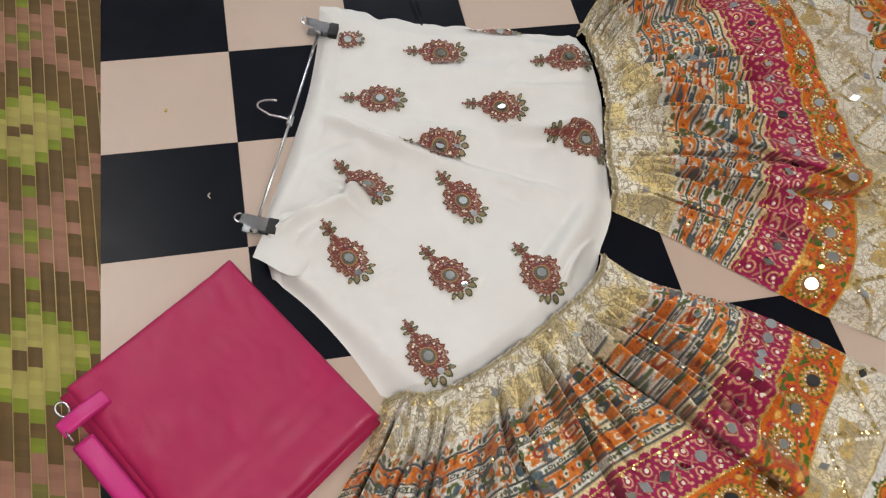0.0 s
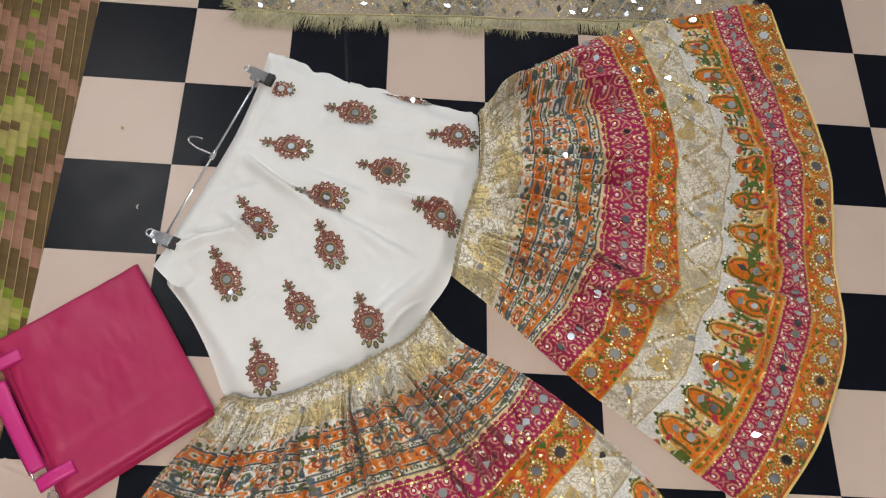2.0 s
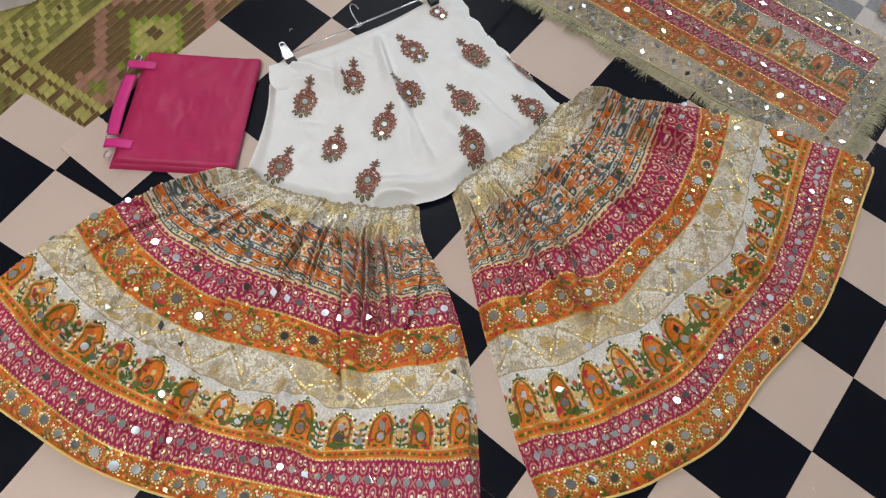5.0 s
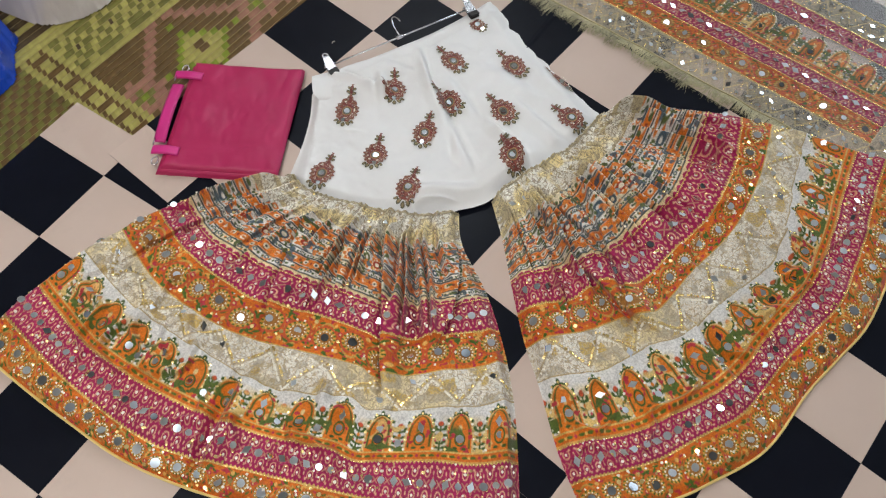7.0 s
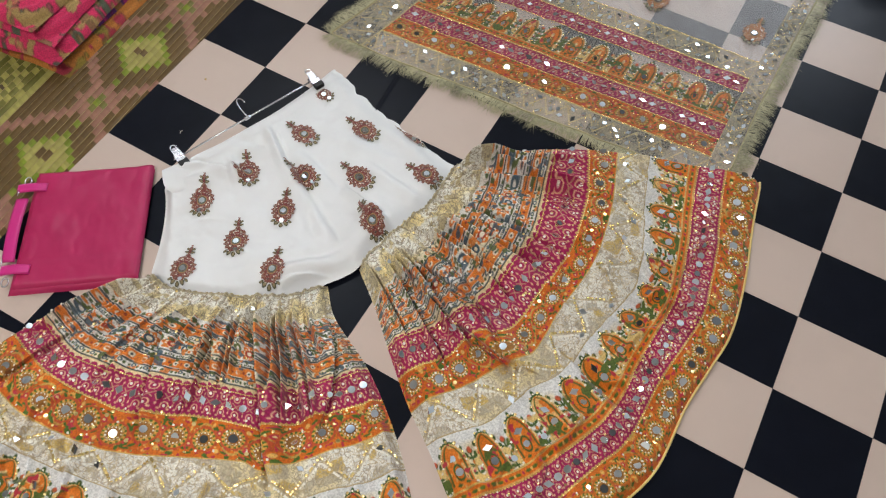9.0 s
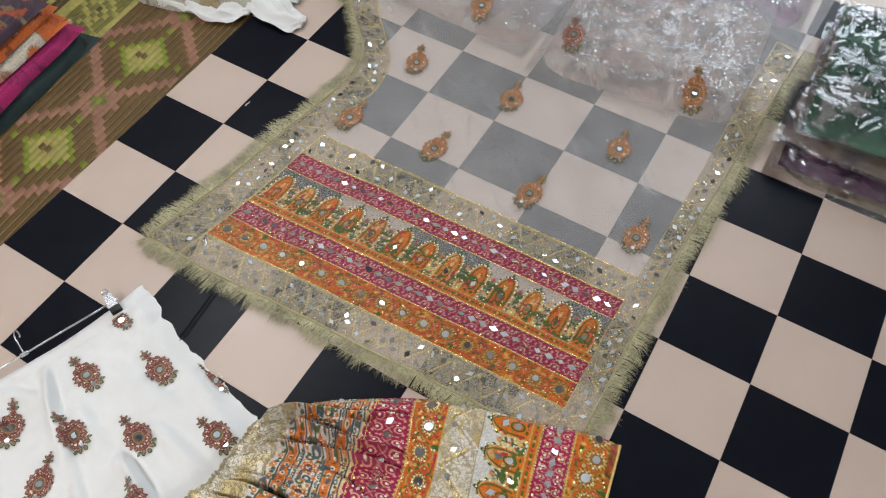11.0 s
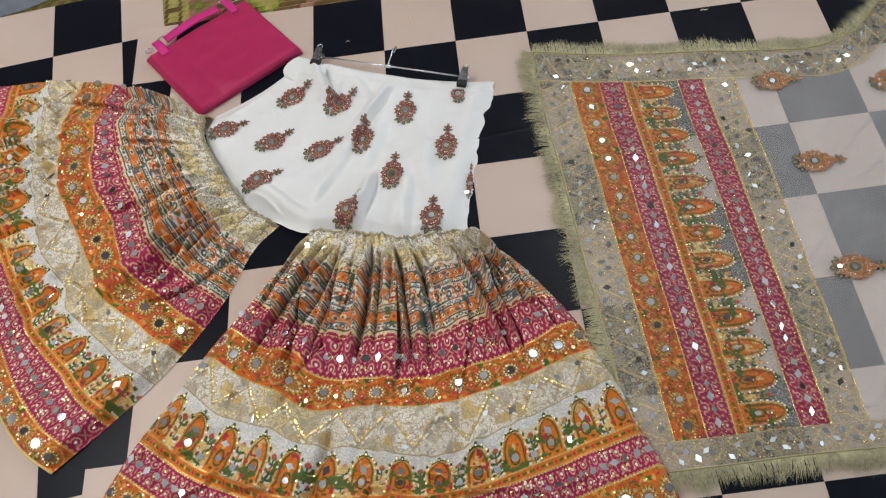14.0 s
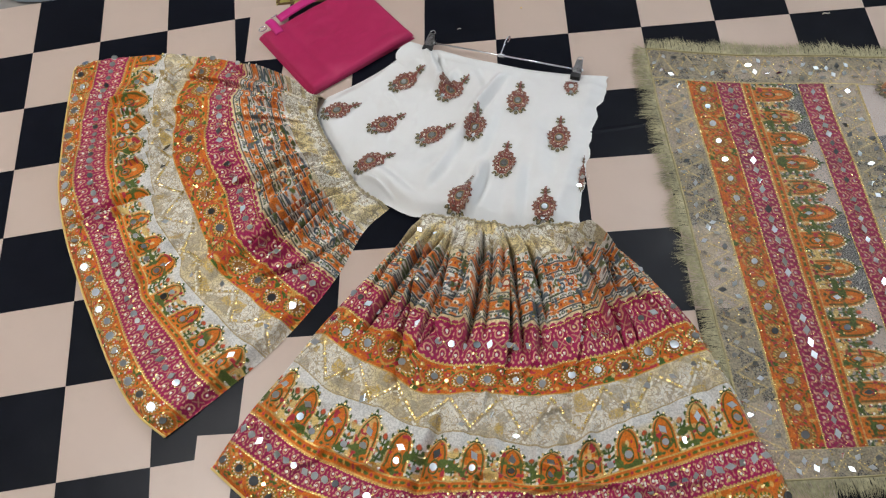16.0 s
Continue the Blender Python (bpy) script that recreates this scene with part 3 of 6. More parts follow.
def place_motif(parent, x, y, deg, me, height, size=1.0, narrow=1.0):
    """Stitches one motif down on the cloth whose height over the floor is given."""
    me = me.copy()
    n = len(me.vertices)
    co = np.zeros(n * 3, np.float32)
    me.vertices.foreach_get("co", co)
    co = co.reshape(-1, 3)
    co[:, 1] *= narrow
    ca, sa = math.cos(radians(deg)) * size, math.sin(radians(deg)) * size
    turn = lambda a, b: (a * ca - b * sa, a * sa + b * ca)
    px, py = turn(co[:, 0], co[:, 1])
    z0 = float(height(np.array([x]), np.array([y]))[0])
    pts = np.stack([px, py, co[:, 2] + height(x + px, y + py) - z0], 1)
    me.vertices.foreach_set("co", pts.astype(np.float32).ravel())
    me.update()
    ob = share("embroidered_motif", me, parent, Matrix.Translation((x, y, z0)))

    def on(a, b, up):
        qx, qy = turn(a, b)
        return Matrix.Translation((qx, qy, float(height(np.array([x + qx]), np.array([y + qy]))[0]) - z0 + up))

    share("mirror", ROUND_SMALL, ob, on(-0.009, 0, 0.0024) @ tilt(5).to_matrix().to_4x4())
    if random.random() < 0.8:
        share("mirror", ROUND_SMALL, ob, on(-0.032, random.uniform(-0.004, 0.004), 0.0020) @ tilt(6).to_matrix().to_4x4() @ Matrix.Scale(0.75, 4))
    P3 = [on(L0 * math.cos(a) - 0.006, 0.7 * L0 * math.sin(a), 0.0024).translation for L0, a in ((0.021, random.uniform(0, 6.28)) for _ in range(12))]
    sequins("sequin_trim", np.array([tuple(p) for p in P3]), 0.0015, ob, M_PEARL, "pearl beads", 5)
    return ob


# ---- print designs (u across, f down a band, n repeats) ----
def design_gathers(u, f, n, w, h):
    pr = Print(u.shape, (0.88, 0.85, 0.76))
    x, y = u * w, f * h
    pr.lay(step(0.45, 0.58, fbm(x * 22, y * 18)), (0.84, 0.70, 0.36))
    pr.lay(step(0.60, 0.66, fbm(x * 60 + 4, y * 60)), (0.62, 0.52, 0.30))
    pr.lay(line(f, 0.05, 0.04), (0.40, 0.34, 0.20))
    return pr.c


def design_stripes(u, f, n, w, h):
    pr = Print(u.shape, (0.86, 0.84, 0.78))
    x, y = u * w, f * h
    f = f + 0.016 * (fbm(x * 30, y * 10, 2) - 0.5)
    ink, blue = (0.055, 0.065, 0.065), (0.06, 0.11, 0.15)
    pr.lay(step(0.5, 0.65, fbm(x * 15, y * 15)) * 0.7, (0.84, 0.70, 0.40))
    # small sprigs over the first stripe, under it and over the scalloped edge
    for row, tall, per, col in ((0.075, 0.05, 3.2, (0.74, 0.20, 0.02)), (0.325, 0.028, 5.0, blue), (0.635, 0.026, 5.0, ink), (0.865, 0.036, 4.0, blue)):
        ck = ((u * n * per) % 1) - 0.5
        pr.lay(blob(ck, f, 0.0, row, 0.20, tall * 0.7), col).lay(blob(np.abs(ck), f, 0.32, row + tall * 0.3, 0.10, tall * 0.55), (0.09, 0.13, 0.04)).lay(blob(ck, f, 0.0, row, 0.08, tall * 0.3), (0.86, 0.80, 0.62))
    # two dotted stripes between dark lines
    for a, b in ((0.15, 0.275), (0.685, 0.815)):
        c = (a + b) / 2
        pr.lay(step(a, a + 0.012, f) * (1 - step(b - 0.012, b, f)), (0.78, 0.20, 0.012))
        kk = ((u * n * 4.2) % 1) - 0.5
        pr.lay(blob(kk, f, 0, c, 0.23, 0.032), (0.88, 0.80, 0.62)).lay(blob(kk, f, 0, c, 0.10, 0.014), ink)
        pr.lay(blob(np.abs(kk), f, 0.5, c, 0.10, 0.020), (0.36, 0.05, 0.015))
        for e in (a - 0.012, b + 0.012):
            pr.lay(line(f, e, 0.016), ink)
    pr.lay(line(f, 0.595, 0.014) + line(f, 0.355, 0.010), ink)
    # the broad row of flower heads with curling leaves
    row, tall = 0.475, 0.105
    k = u * n * 1.6
    num, ck = np.floor(k), (k % 1) - 0.5
    r = np.hypot(ck / 0.30, (f - row) / tall)
    an = np.arctan2((f - row) / tall, ck / 0.30)
    alt = (num % 3) == 1
    pr.lay(1 - step(0.86, 0.98, r + 0.14 * np.cos(an * 7)), (0.78, 0.20, 0.012))
    pr.lay((1 - step(0.05, 0.10, np.abs(r - 0.62))) * (np.cos(an * 11) > -0.3), (0.90, 0.82, 0.62))
    pr.lay((1 - step(0.46, 0.54, r)) * alt, blue).lay((1 - step(0.46, 0.54, r)) * (1 - alt), (0.44, 0.05, 0.02)).lay(1 - step(0.24, 0.30, r), (0.88, 0.80, 0.62))
    for s in (-1, 1):
        c2 = np.hypot((ck - s * 0.42) / 0.11, (f - row - s * 0.035) / 0.055)
        pr.lay(1 - step(0.22, 0.42, np.abs(c2 - 0.75)), blue if s > 0 else (0.12, 0.16, 0.04))
        pr.lay(blob(ck, f, s * 0.36, row - s * 0.075, 0.06, 0.022), (0.76, 0.22, 0.02)).lay(blob(ck, f, s * 0.47, row - s * 0.055, 0.04, 0.03), (0.10, 0.14, 0.04))
    g1, g2 = fbm(x * 130, y * 130, 2), fbm(x * 110 + 30, y * 110 + 8, 2)
    pr.lay(step(0.68, 0.72, g1) * 0.9, (0.76, 0.22, 0.02)).lay(step(0.70, 0.74, g2) * 0.9, blue).lay(1 - step(0.24, 0.27, g1), (0.10, 0.13, 0.04))
    # cream edge that the magenta scallops bite into
    pr.lay((f > 0.925) * 1.0, (0.84, 0.66, 0.36)).lay(line(f, 0.922, 0.014), ink)
    kk = (u * n * 6) % 1 - 0.5
    pr.lay((f > 1.03 - 0.05 * np.sqrt(np.clip(1 - (kk / 0.5) ** 2, 0, 1)) - 0.02) * 1.0, PINK)
    return pr.c


def design_pink(u, f, n, w, h):
    pr = Print(u.shape, PINK)
    x, y = u * w, f * h
    k = u * n
    cx = (k % 1) - 0.5
    peach = (0.84, 0.46, 0.28)
    pr.lay(step(0.5, 0.7, fbm(x * 24, y * 24, 2)) * 0.35, (0.28, 0.006, 0.07))
    scal = 0.030 + 0.022 * np.cos(k * 2 * np.pi * 3)
    pr.lay((f < scal) * 1.0 + (f > 1 - scal) * 1.0, GOLD, 0.5)
    # a row of open horseshoes above and another below, their mouths outward
    for s in (-1, 1):
        cy = 0.5 + s * 0.265
        out = (f - cy) * s
        r = np.hypot(cx / 0.27, (f - cy) / 0.145)
        bow = (1 - step(0.09, 0.17, np.abs(r - 0.80))) * (out < 0.085)
        pr.lay(bow, peach)
        pr.lay(blob(np.abs(cx), f, 0.29, cy + s * 0.095, 0.085, 0.034), peach)
        pr.lay(blob(cx, f, 0, cy + s * 0.01, 0.075, 0.040), (0.86, 0.74, 0.62))
        pr.lay(blob(np.abs(cx), f, 0.5, cy - s * 0.03, 0.055, 0.045), peach)
    # crossing threads between the mirrors
    dd = (0.5 - np.abs(cx)) * 0.75 + np.abs(f - 0.5)
    pr.lay((1 - step(0.012, 0.03, np.abs(dd - 0.15))) * 0.8, (0.80, 0.52, 0.28), 0.3)
    dc = np.abs(np.abs(cx) * 0.42 - np.abs(f - 0.5))
    pr.lay((1 - step(0.012, 0.03, dc)) * (np.abs(f - 0.5) < 0.10) * 0.6, (0.80, 0.52, 0.28), 0.3)
    return pr.c


def design_orange(u, f, n, w, h):
    pr = Print(u.shape, ORANGE)
    x, y = u * w, f * h
    k = u * n
    num, cx = np.floor(k), (k % 1) - 0.5
    asp = (w / n) / h
    f1, f2, f3 = fbm(x * 95, y * 95, 2), fbm(x * 120 + 40, y * 120 + 9, 2), fbm(x * 28 + 3, y * 28, 2)
    leaf, rose = (0.075, 0.15, 0.012), (0.55, 0.03, 0.06)
    pr.lay(step(0.50, 0.66, f3) * 0.45, (0.58, 0.10, 0.003))
    pr.lay(step(0.67, 0.71, f1), leaf).lay(step(0.71, 0.75, f2), rose).lay(1 - step(0.24, 0.28, f2), (0.84, 0.42, 0.08))
    # gold stem wandering round the medallions, with leaves on it
    wave = 0.5 + 0.34 * np.sin(k * np.pi)
    pr.lay((1 - step(0.020, 0.042, np.abs(f - wave))) * 0.9, (0.62, 0.40, 0.09), 0.5)
    seat = 0.5 + 0.08 * np.sin(num * 2.4)
    r = np.hypot(cx * asp, f - seat)
    an = np.arctan2(f - seat, cx * asp)
    pr.lay(1 - step(0.30, 0.33, r + 0.020 * np.cos(an * 12)), (0.60, 0.09, 0.02) if n < 20 else (0.62, 0.15, 0.012))
    pr.lay(1 - step(0.245, 0.265, r), (0.78, 0.40, 0.06)).lay(((np.cos(an * 14) > 0.0) & (r > 0.205) & (r < 0.26)) * 0.95, leaf)
    pr.lay(1 - step(0.185, 0.20, r), (0.40, 0.17, 0.03)).lay(((np.cos(an * 10) > 0.1) & (r > 0.155) & (r < 0.20)) * 0.9, (0.70, 0.52, 0.22))
    gx = ((k + 0.5) % 1 - 0.5) * asp
    flip = np.where(np.floor(k + 0.5) % 2 == 0, f, 1 - f)
    for ox, oy, a, rx, ry, c in ((0.0, 0.34, 0, 0.075, 0.075, rose), (0.0, 0.34, 0, 0.03, 0.03, (0.86, 0.66, 0.30)), (0.12, 0.22, 40, 0.085, 0.035, leaf), (-0.12, 0.24, -40, 0.085, 0.035, leaf), (0.07, 0.60, 60, 0.085, 0.035, leaf), (-0.09, 0.66, -50, 0.09, 0.035, leaf),
                                (0.0, 0.80, 0, 0.06, 0.06, (0.85, 0.50, 0.12)), (0.15, 0.82, 20, 0.08, 0.032, leaf), (-0.16, 0.84, -20, 0.07, 0.032, rose), (0.02, 0.13, 0, 0.10, 0.03, leaf)):
        t = radians(a)
        p, q = (gx - ox) * math.cos(t) + (flip - oy) * math.sin(t), -(gx - ox) * math.sin(t) + (flip - oy) * math.cos(t)
        pr.lay((1 - step(0.75, 1.1, np.hypot(p / rx, q / ry))) * (r > 0.31), c)
    pr.lay((f < 0.04) * 1.0 + (f > 0.96) * 1.0, GOLD, 0.6)
    return pr.c


def design_cream(u, f, n, w, h):
    pr = Print(u.shape, (0.86, 0.82, 0.72))
    x, y = u * w, f * h
    pr.lay(step(0.44, 0.58, fbm(x * 9, y * 10)) * 0.95, (0.84, 0.70, 0.38))
    pr.lay(step(0.55, 0.59, fbm(x * 48 + 9, y * 48)) * 0.75, (0.44, 0.38, 0.28))
    pr.lay(1 - step(0.27, 0.31, fbm(x * 40 + 2, y * 40 + 6, 2)), (0.66, 0.46, 0.14), 0.3)
    k = (u * n) % 1
    z = np.abs(np.abs(k - 0.5) * 1.5 + 0.12 - f)
    pr.lay((1 - step(0.02, 0.05, z)) * 0.8, (0.52, 0.40, 0.20), 0.3)
    pr.lay(line(f, 0.985, 0.02), (0.45, 0.33, 0.12), 0.4)
    return pr.c


def design_arches(u, f, n, w, h):
    pr = Print(u.shape, (0.82, 0.80, 0.76))
    x, y = u * w, f * h
    k = u * n
    num, cx = np.floor(k), (k % 1) - 0.5
    green, org = (0.055, 0.11, 0.012), (0.80, 0.20, 0.006)
    half = (0.33 + 0.02 * np.sin(num * 3.1)) * np.sqrt(np.clip(1 - (np.clip(0.46 - f, 0, 1) / 0.33) ** 2, 0, 1))
    d = np.abs(cx) - half
    shown = (f > 0.13) * (f < 0.83)
    lf = fbm(x * 110, y * 110, 2)
    pr.lay(step(0.52, 0.66, fbm(x * 16 + 2, y * 16)) * 0.7 * step(0.12, 0.25, f), (0.82, 0.66, 0.34))
    # a leafy plant between each two arches
    gx = np.abs(np.abs(cx) - 0.5)
    pr.lay((1 - step(0.016, 0.03, gx)) * (f > 0.32) * (f < 0.82), green)
    for dy, rx, ry in ((0.34, 0.05, 0.035), (0.44, 0.11, 0.028), (0.56, 0.13, 0.030), (0.68, 0.13, 0.030), (0.77, 0.10, 0.025)):
        pr.lay(blob(gx, f, rx * 0.85, dy - gx * 0.25, rx * 0.8, ry), green)
    pr.lay(blob(gx, f, 0, 0.31, 0.065, 0.045), (0.66, 0.10, 0.03)).lay(blob(gx, f, 0, 0.50, 0.045, 0.03), org).lay(blob(gx, f, 0.10, 0.62, 0.03, 0.022), (0.60, 0.05, 0.10))
    pr.lay(step(0.64, 0.70, lf) * step(0.45, 0.62, f) * 0.8, (0.76, 0.30, 0.03))
    # the arch, edged with leaves, gold inside that
    for q in range(7):
        t = math.pi * (q + 0.5) / 7
        pr.lay(blob(cx, f, 0.38 * math.cos(t), 0.45 - 0.33 * math.sin(t), 0.050, 0.040), green)
    pr.lay(blob(cx, f, 0, 0.08, 0.05, 0.055) + blob(np.abs(cx), f, 0.085, 0.125, 0.06, 0.03), green)
    arch = (1 - step(-0.015, 0.015, d)) * shown
    pr.lay(arch, org).lay(arch * ((num % 3) == 1) * step(0.46, 0.56, lf) * 0.8, (0.84, 0.56, 0.20))
    pr.lay((1 - step(0.015, 0.035, np.abs(d))) * shown, (0.80, 0.58, 0.24), 0.3)
    pr.lay((1 - step(0.018, 0.036, np.abs(d + 0.085))) * shown * (f < 0.74) * 0.9, green)
    pr.lay(step(0.68, 0.72, lf) * arch, (0.52, 0.03, 0.05))
    pr.lay(ring(cx, f, 0, 0.58, 0.12, 0.115, 0.22), green).lay(blob(cx, f, 0, 0.38, 0.05, 0.06), (0.80, 0.60, 0.26)).lay(blob(np.abs(cx), f, 0.11, 0.75, 0.06, 0.025), green)
    # loose leaves and flower heads over the ground
    g2 = fbm(x * 85 + 20, y * 85 + 4, 2)
    pr.lay(step(0.62, 0.67, g2) * step(0.25, 0.45, f), (0.10, 0.15, 0.02)).lay((1 - step(0.33, 0.38, g2)) * step(0.2, 0.4, f) * (1 - arch), (0.82, 0.58, 0.20))
    # leafy orange strip under the row
    pr.lay((f > 0.825) * 1.0, ORANGE)
    kk = ((k * 2) % 1) - 0.5
    pr.lay(blob(np.abs(kk), f, 0.20, 0.905, 0.15, 0.026), (0.10, 0.16, 0.012)).lay(blob(kk, f, 0.0, 0.905, 0.06, 0.025), (0.82, 0.52, 0.12)).lay(blob(np.abs(kk), f, 0.5, 0.905, 0.07, 0.028), (0.50, 0.03, 0.06))
    pr.lay(line(f, 0.826, 0.014) + line(f, 0.985, 0.02), GOLD, 0.6)
    return pr.c


BANDS = (("gathered_panel", design_gathers, 1, "cream printed cotton in tight gathers"), ("printed_panel", design_stripes, 8, "white cotton with orange and blue printed stripes"),
         ("pink_band", design_pink, 30, "magenta band with gold curls and mirrors"), ("orange_band", design_orange, 16, "orange floral band with round mirrors"),
         ("cream_panel", design_cream, 9, "cream panel with gold zigzag embroidery"), ("arch_panel", design_arches, 14, "white panel with a row of orange arches"),
         ("pink_band", design_pink, 48, "magenta band with gold curls and mirrors"), ("orange_band", design_orange, 28, "orange floral hem band with round mirrors"))


class Leg:
    def __init__(self, parent, top, bottom, side0, side1, knots, seams, creases, pleats, seed):
        rng = np.random.default_rng(int(seed * 10))
        more = tuple((rng.uniform(0.05, 0.95), rng.uniform(-0.06, 0.06), rng.uniform(0.0, 0.06), rng.uniform(0.22, 0.52), rng.uniform(0.007, 0.016), rng.uniform(0.0018, 0.0034)) for _ in range(22))
        self.patch, self.creases, self.pleats, self.seed = Patch(top, bottom, side0, side1), creases + more, pleats, seed
        # how far down each seam runs, at a few places across the leg
        self.knots, self.seams = np.array(knots), np.vstack([np.zeros(8), np.array(seams), np.ones(8)])
        self.cuts = self.seams.mean(1)
        nu = 900
        heights = np.diff(self.cuts)
        u1 = np.linspace(0, 1, nu)
        for b, (name, design, n, label) in enumerate(BANDS):
            nv = max(12, int(heights[b] * 0.60 / 0.0014))
            U, F = np.meshgrid(u1, np.linspace(0, 1, nv))
            V = self.v(U, b, F)
            P3 = self.place(U, V)
            w = 0.40 + 0.65 * self.cuts[b]
            c = design(U, F, n, w, heights[b] * 0.60)
            cloth = {"gathered_panel": M_GATHER, "cream_panel": M_SCROLL, "printed_panel": M_STRIPE}.get(name, M_PRINT)
            ob = mesh_part(name, P3.reshape(-1, 3), grid_faces(nu, nv), cloth, parent, label, colours=c.reshape(-1, 4))
            self.trim(ob, b, name, n)
        hem = self.place(np.linspace(0, 1, 260), np.ones(260) * 0.999)
        part("piping", tube(hem + np.array([0, 0, 0.001]), 0.0022, 6), M_PIPING, parent, "thin yellow piping along the hem")

    def seam(self, u, b):
        return sum(np.interp(np.clip(u + o, 0, 1), self.knots, self.seams[b]) for o in (-0.012, -0.004, 0.004, 0.012)) / 4

    def v(self, u, b, f):
        lo, hi = self.seam(u, b), self.seam(u, b + 1)
        return lo + (hi - lo) * f

    def place(self, u, v):
        xy = self.patch(np.clip(u, 0, 1), np.clip(v, 0, 1))
        width = (0.36 + 0.7 * v)
        e = step(0, 0.022, np.minimum(u, 1 - u) * width)
        hemfall = step(0, 0.016, (1 - v) * 0.6)
        warp = u + 0.010 * (fbm(u * 9 + self.seed, v * 5) - 0.5)
        fine = np.abs(fbm(warp * 30 + self.seed, v * 2.2, 2) - 0.5)
        gather = (0.017 * fine * 2) * (1 - step(0.12, 0.55, v))
        broad = fbm(warp * 11 + self.seed * 3, v * 2.0 + 9, 2)
        mid = fbm(warp * 22 + self.seed, v * 4.5 + 3, 2)
        z = 0.005 + e * (0.004 + 0.7 * gather + (0.003 + 0.028 * broad * (0.4 + 0.6 * np.sin(np.pi * np.clip(v * 0.9 + 0.08, 0, 1)))) + 0.010 * mid + 0.003 * fbm(xy[..., 0] * 40, xy[..., 1] * 40, 2)) * (0.25 + 0.75 * hemfall)
        # seam pucker between the cream panel and the arches
        seam = np.abs(v - (self.seam(u, 5)))
        z = z + e * 0.016 * (1 - step(0, 0.06, seam)) * (fbm(u * 60, v * 10, 1) - 0.35)
        # rumpled ridges in the lower cloth
        rid = np.abs(fbm(xy[..., 0] * 16 + self.seed, xy[..., 1] * 16, 2) - 0.5)
        z = z + e * 0.014 * (1 - step(0, 0.10, rid)) * step(0.42, 0.58, v) * (1 - step(0.80, 0.95, v)) * step(0.40, 0.60, fbm(xy[..., 0] * 6, xy[..., 1] * 6 + 2, 2))
        for u0, slope, v0, v1, depth, wd in self.creases:
            win = step(v0, v0 + 0.08, v) * (1 - step(v1 - 0.10, v1, v))
            d = (u - u0 - slope * (v - v0)) * width
            z = z - win * depth * 1.5 * np.exp(-((d / wd) ** 2)) * e + win * depth * 1.5 * np.exp(-(((d - 2.2 * wd) / (1.8 * wd)) ** 2)) * e
        # deep pleats: the cloth rises to an edge, hangs over it and drops away
        uu = np.clip(u, 0.002, 0.998)
        along = self.patch(uu + 0.002, np.clip(v, 0, 1)) - self.patch(uu - 0.002, np.clip(v, 0, 1))
        along = along / np.linalg.norm(along, axis=-1, keepdims=True)
        for u0, slope, v0, v1, high in self.pleats:
            side = 1.0 if high > 0 else -1.0
            rise = abs(high)
            win = step(v0, v0 + 0.08, v) * (1 - step(v1 - 0.16, v1, v)) * e
            d = (u - u0 - slope * (v - v0)) * width * side
            edge = np.exp(-((np.minimum(d, 0) / 0.020) ** 2)) * (1 - step(0.0, 0.0045, d))
            z = z + win * rise * (edge - 0.75 * np.exp(-(((d - 0.007) / 0.007) ** 2)))
            lap = np.exp(-((np.minimum(d, 0) / 0.010) ** 2)) * (1 - step(0.0, 0.0045, d))
            xy = xy + along * (side * win * rise * 0.55 * lap)[..., None]
        return np.concatenate([xy, np.maximum(z, 0.0045)[..., None]], -1)

    def spot(self, u, b, f):
        U = np.atleast_1d(np.asarray(u, float))
        F = np.broadcast_to(np.asarray(f, float), U.shape)
        return self.place(U, self.v(U, b, F))

    def trim(self, ob, b, name, n):
        """The mirrors, sequins and beads sewn on one band."""
        def sew(us, f, meshes, chance=1.0):
            for q, p in zip(us, self.spot(us, b, f)):
                if random.random() < chance and 0.008 < q < 0.992:
                    share("mirror", random.choice(meshes), ob, Matrix.Translation((p[0], p[1], p[2] + 0.0012)) @ tilt(13).to_matrix().to_4x4())
        if name == "pink_band":
            sew(np.arange(n) / n + 0.5 / n * 0, 0.5, (ROUND, ROUND_SMALL, DIAMOND))
            for f in (0.235, 0.765):
                sequins("bead_trim", self.spot((np.arange(n) + 0.5) / n, b, f) + np.array([0, 0, 0.0012]), 0.0024, ob, M_PEARL, "tiny pearl beads", 6)
            m = 4
        elif name == "orange_band":
            sew((np.arange(n) + 0.5) / n, 0.5 + 0.08 * np.sin(np.arange(n) * 2.4), (ROUND_BIG, ROUND, ROUND))
            sew(np.arange(n) / n, 0.5 + 0.30 * np.sin(np.arange(n) * 1.9), (ROUND_TINY,), 0.8)
            around = np.tile(np.arange(12) * 2 * np.pi / 12, n)
            tall = self.cuts[b + 1] - self.cuts[b]
            ring_u = (np.repeat(np.arange(n), 12) + 0.5) / n + 0.0105 * np.cos(around) / (0.36 + 0.7 * self.cuts[b])
            ring_f = 0.5 + 0.08 * np.sin(np.repeat(np.arange(n), 12) * 2.4) + 0.0105 * np.sin(around) / (tall * 0.60)
            sequins("bead_trim", self.place(ring_u, self.v(ring_u, b, ring_f)) + np.array([0, 0, 0.0010]), 0.0014, ob, M_PEARL, "ring of tiny pearl beads", 5)
            m = 7
        elif name == "cream_panel":
            sew((np.arange(n * 2) + 0.3) / (n * 2), _rng.uniform(0.2, 0.9, n * 2), (DIAMOND, DIAMOND_SMALL), 0.75)
            m = 9
        elif name == "arch_panel":
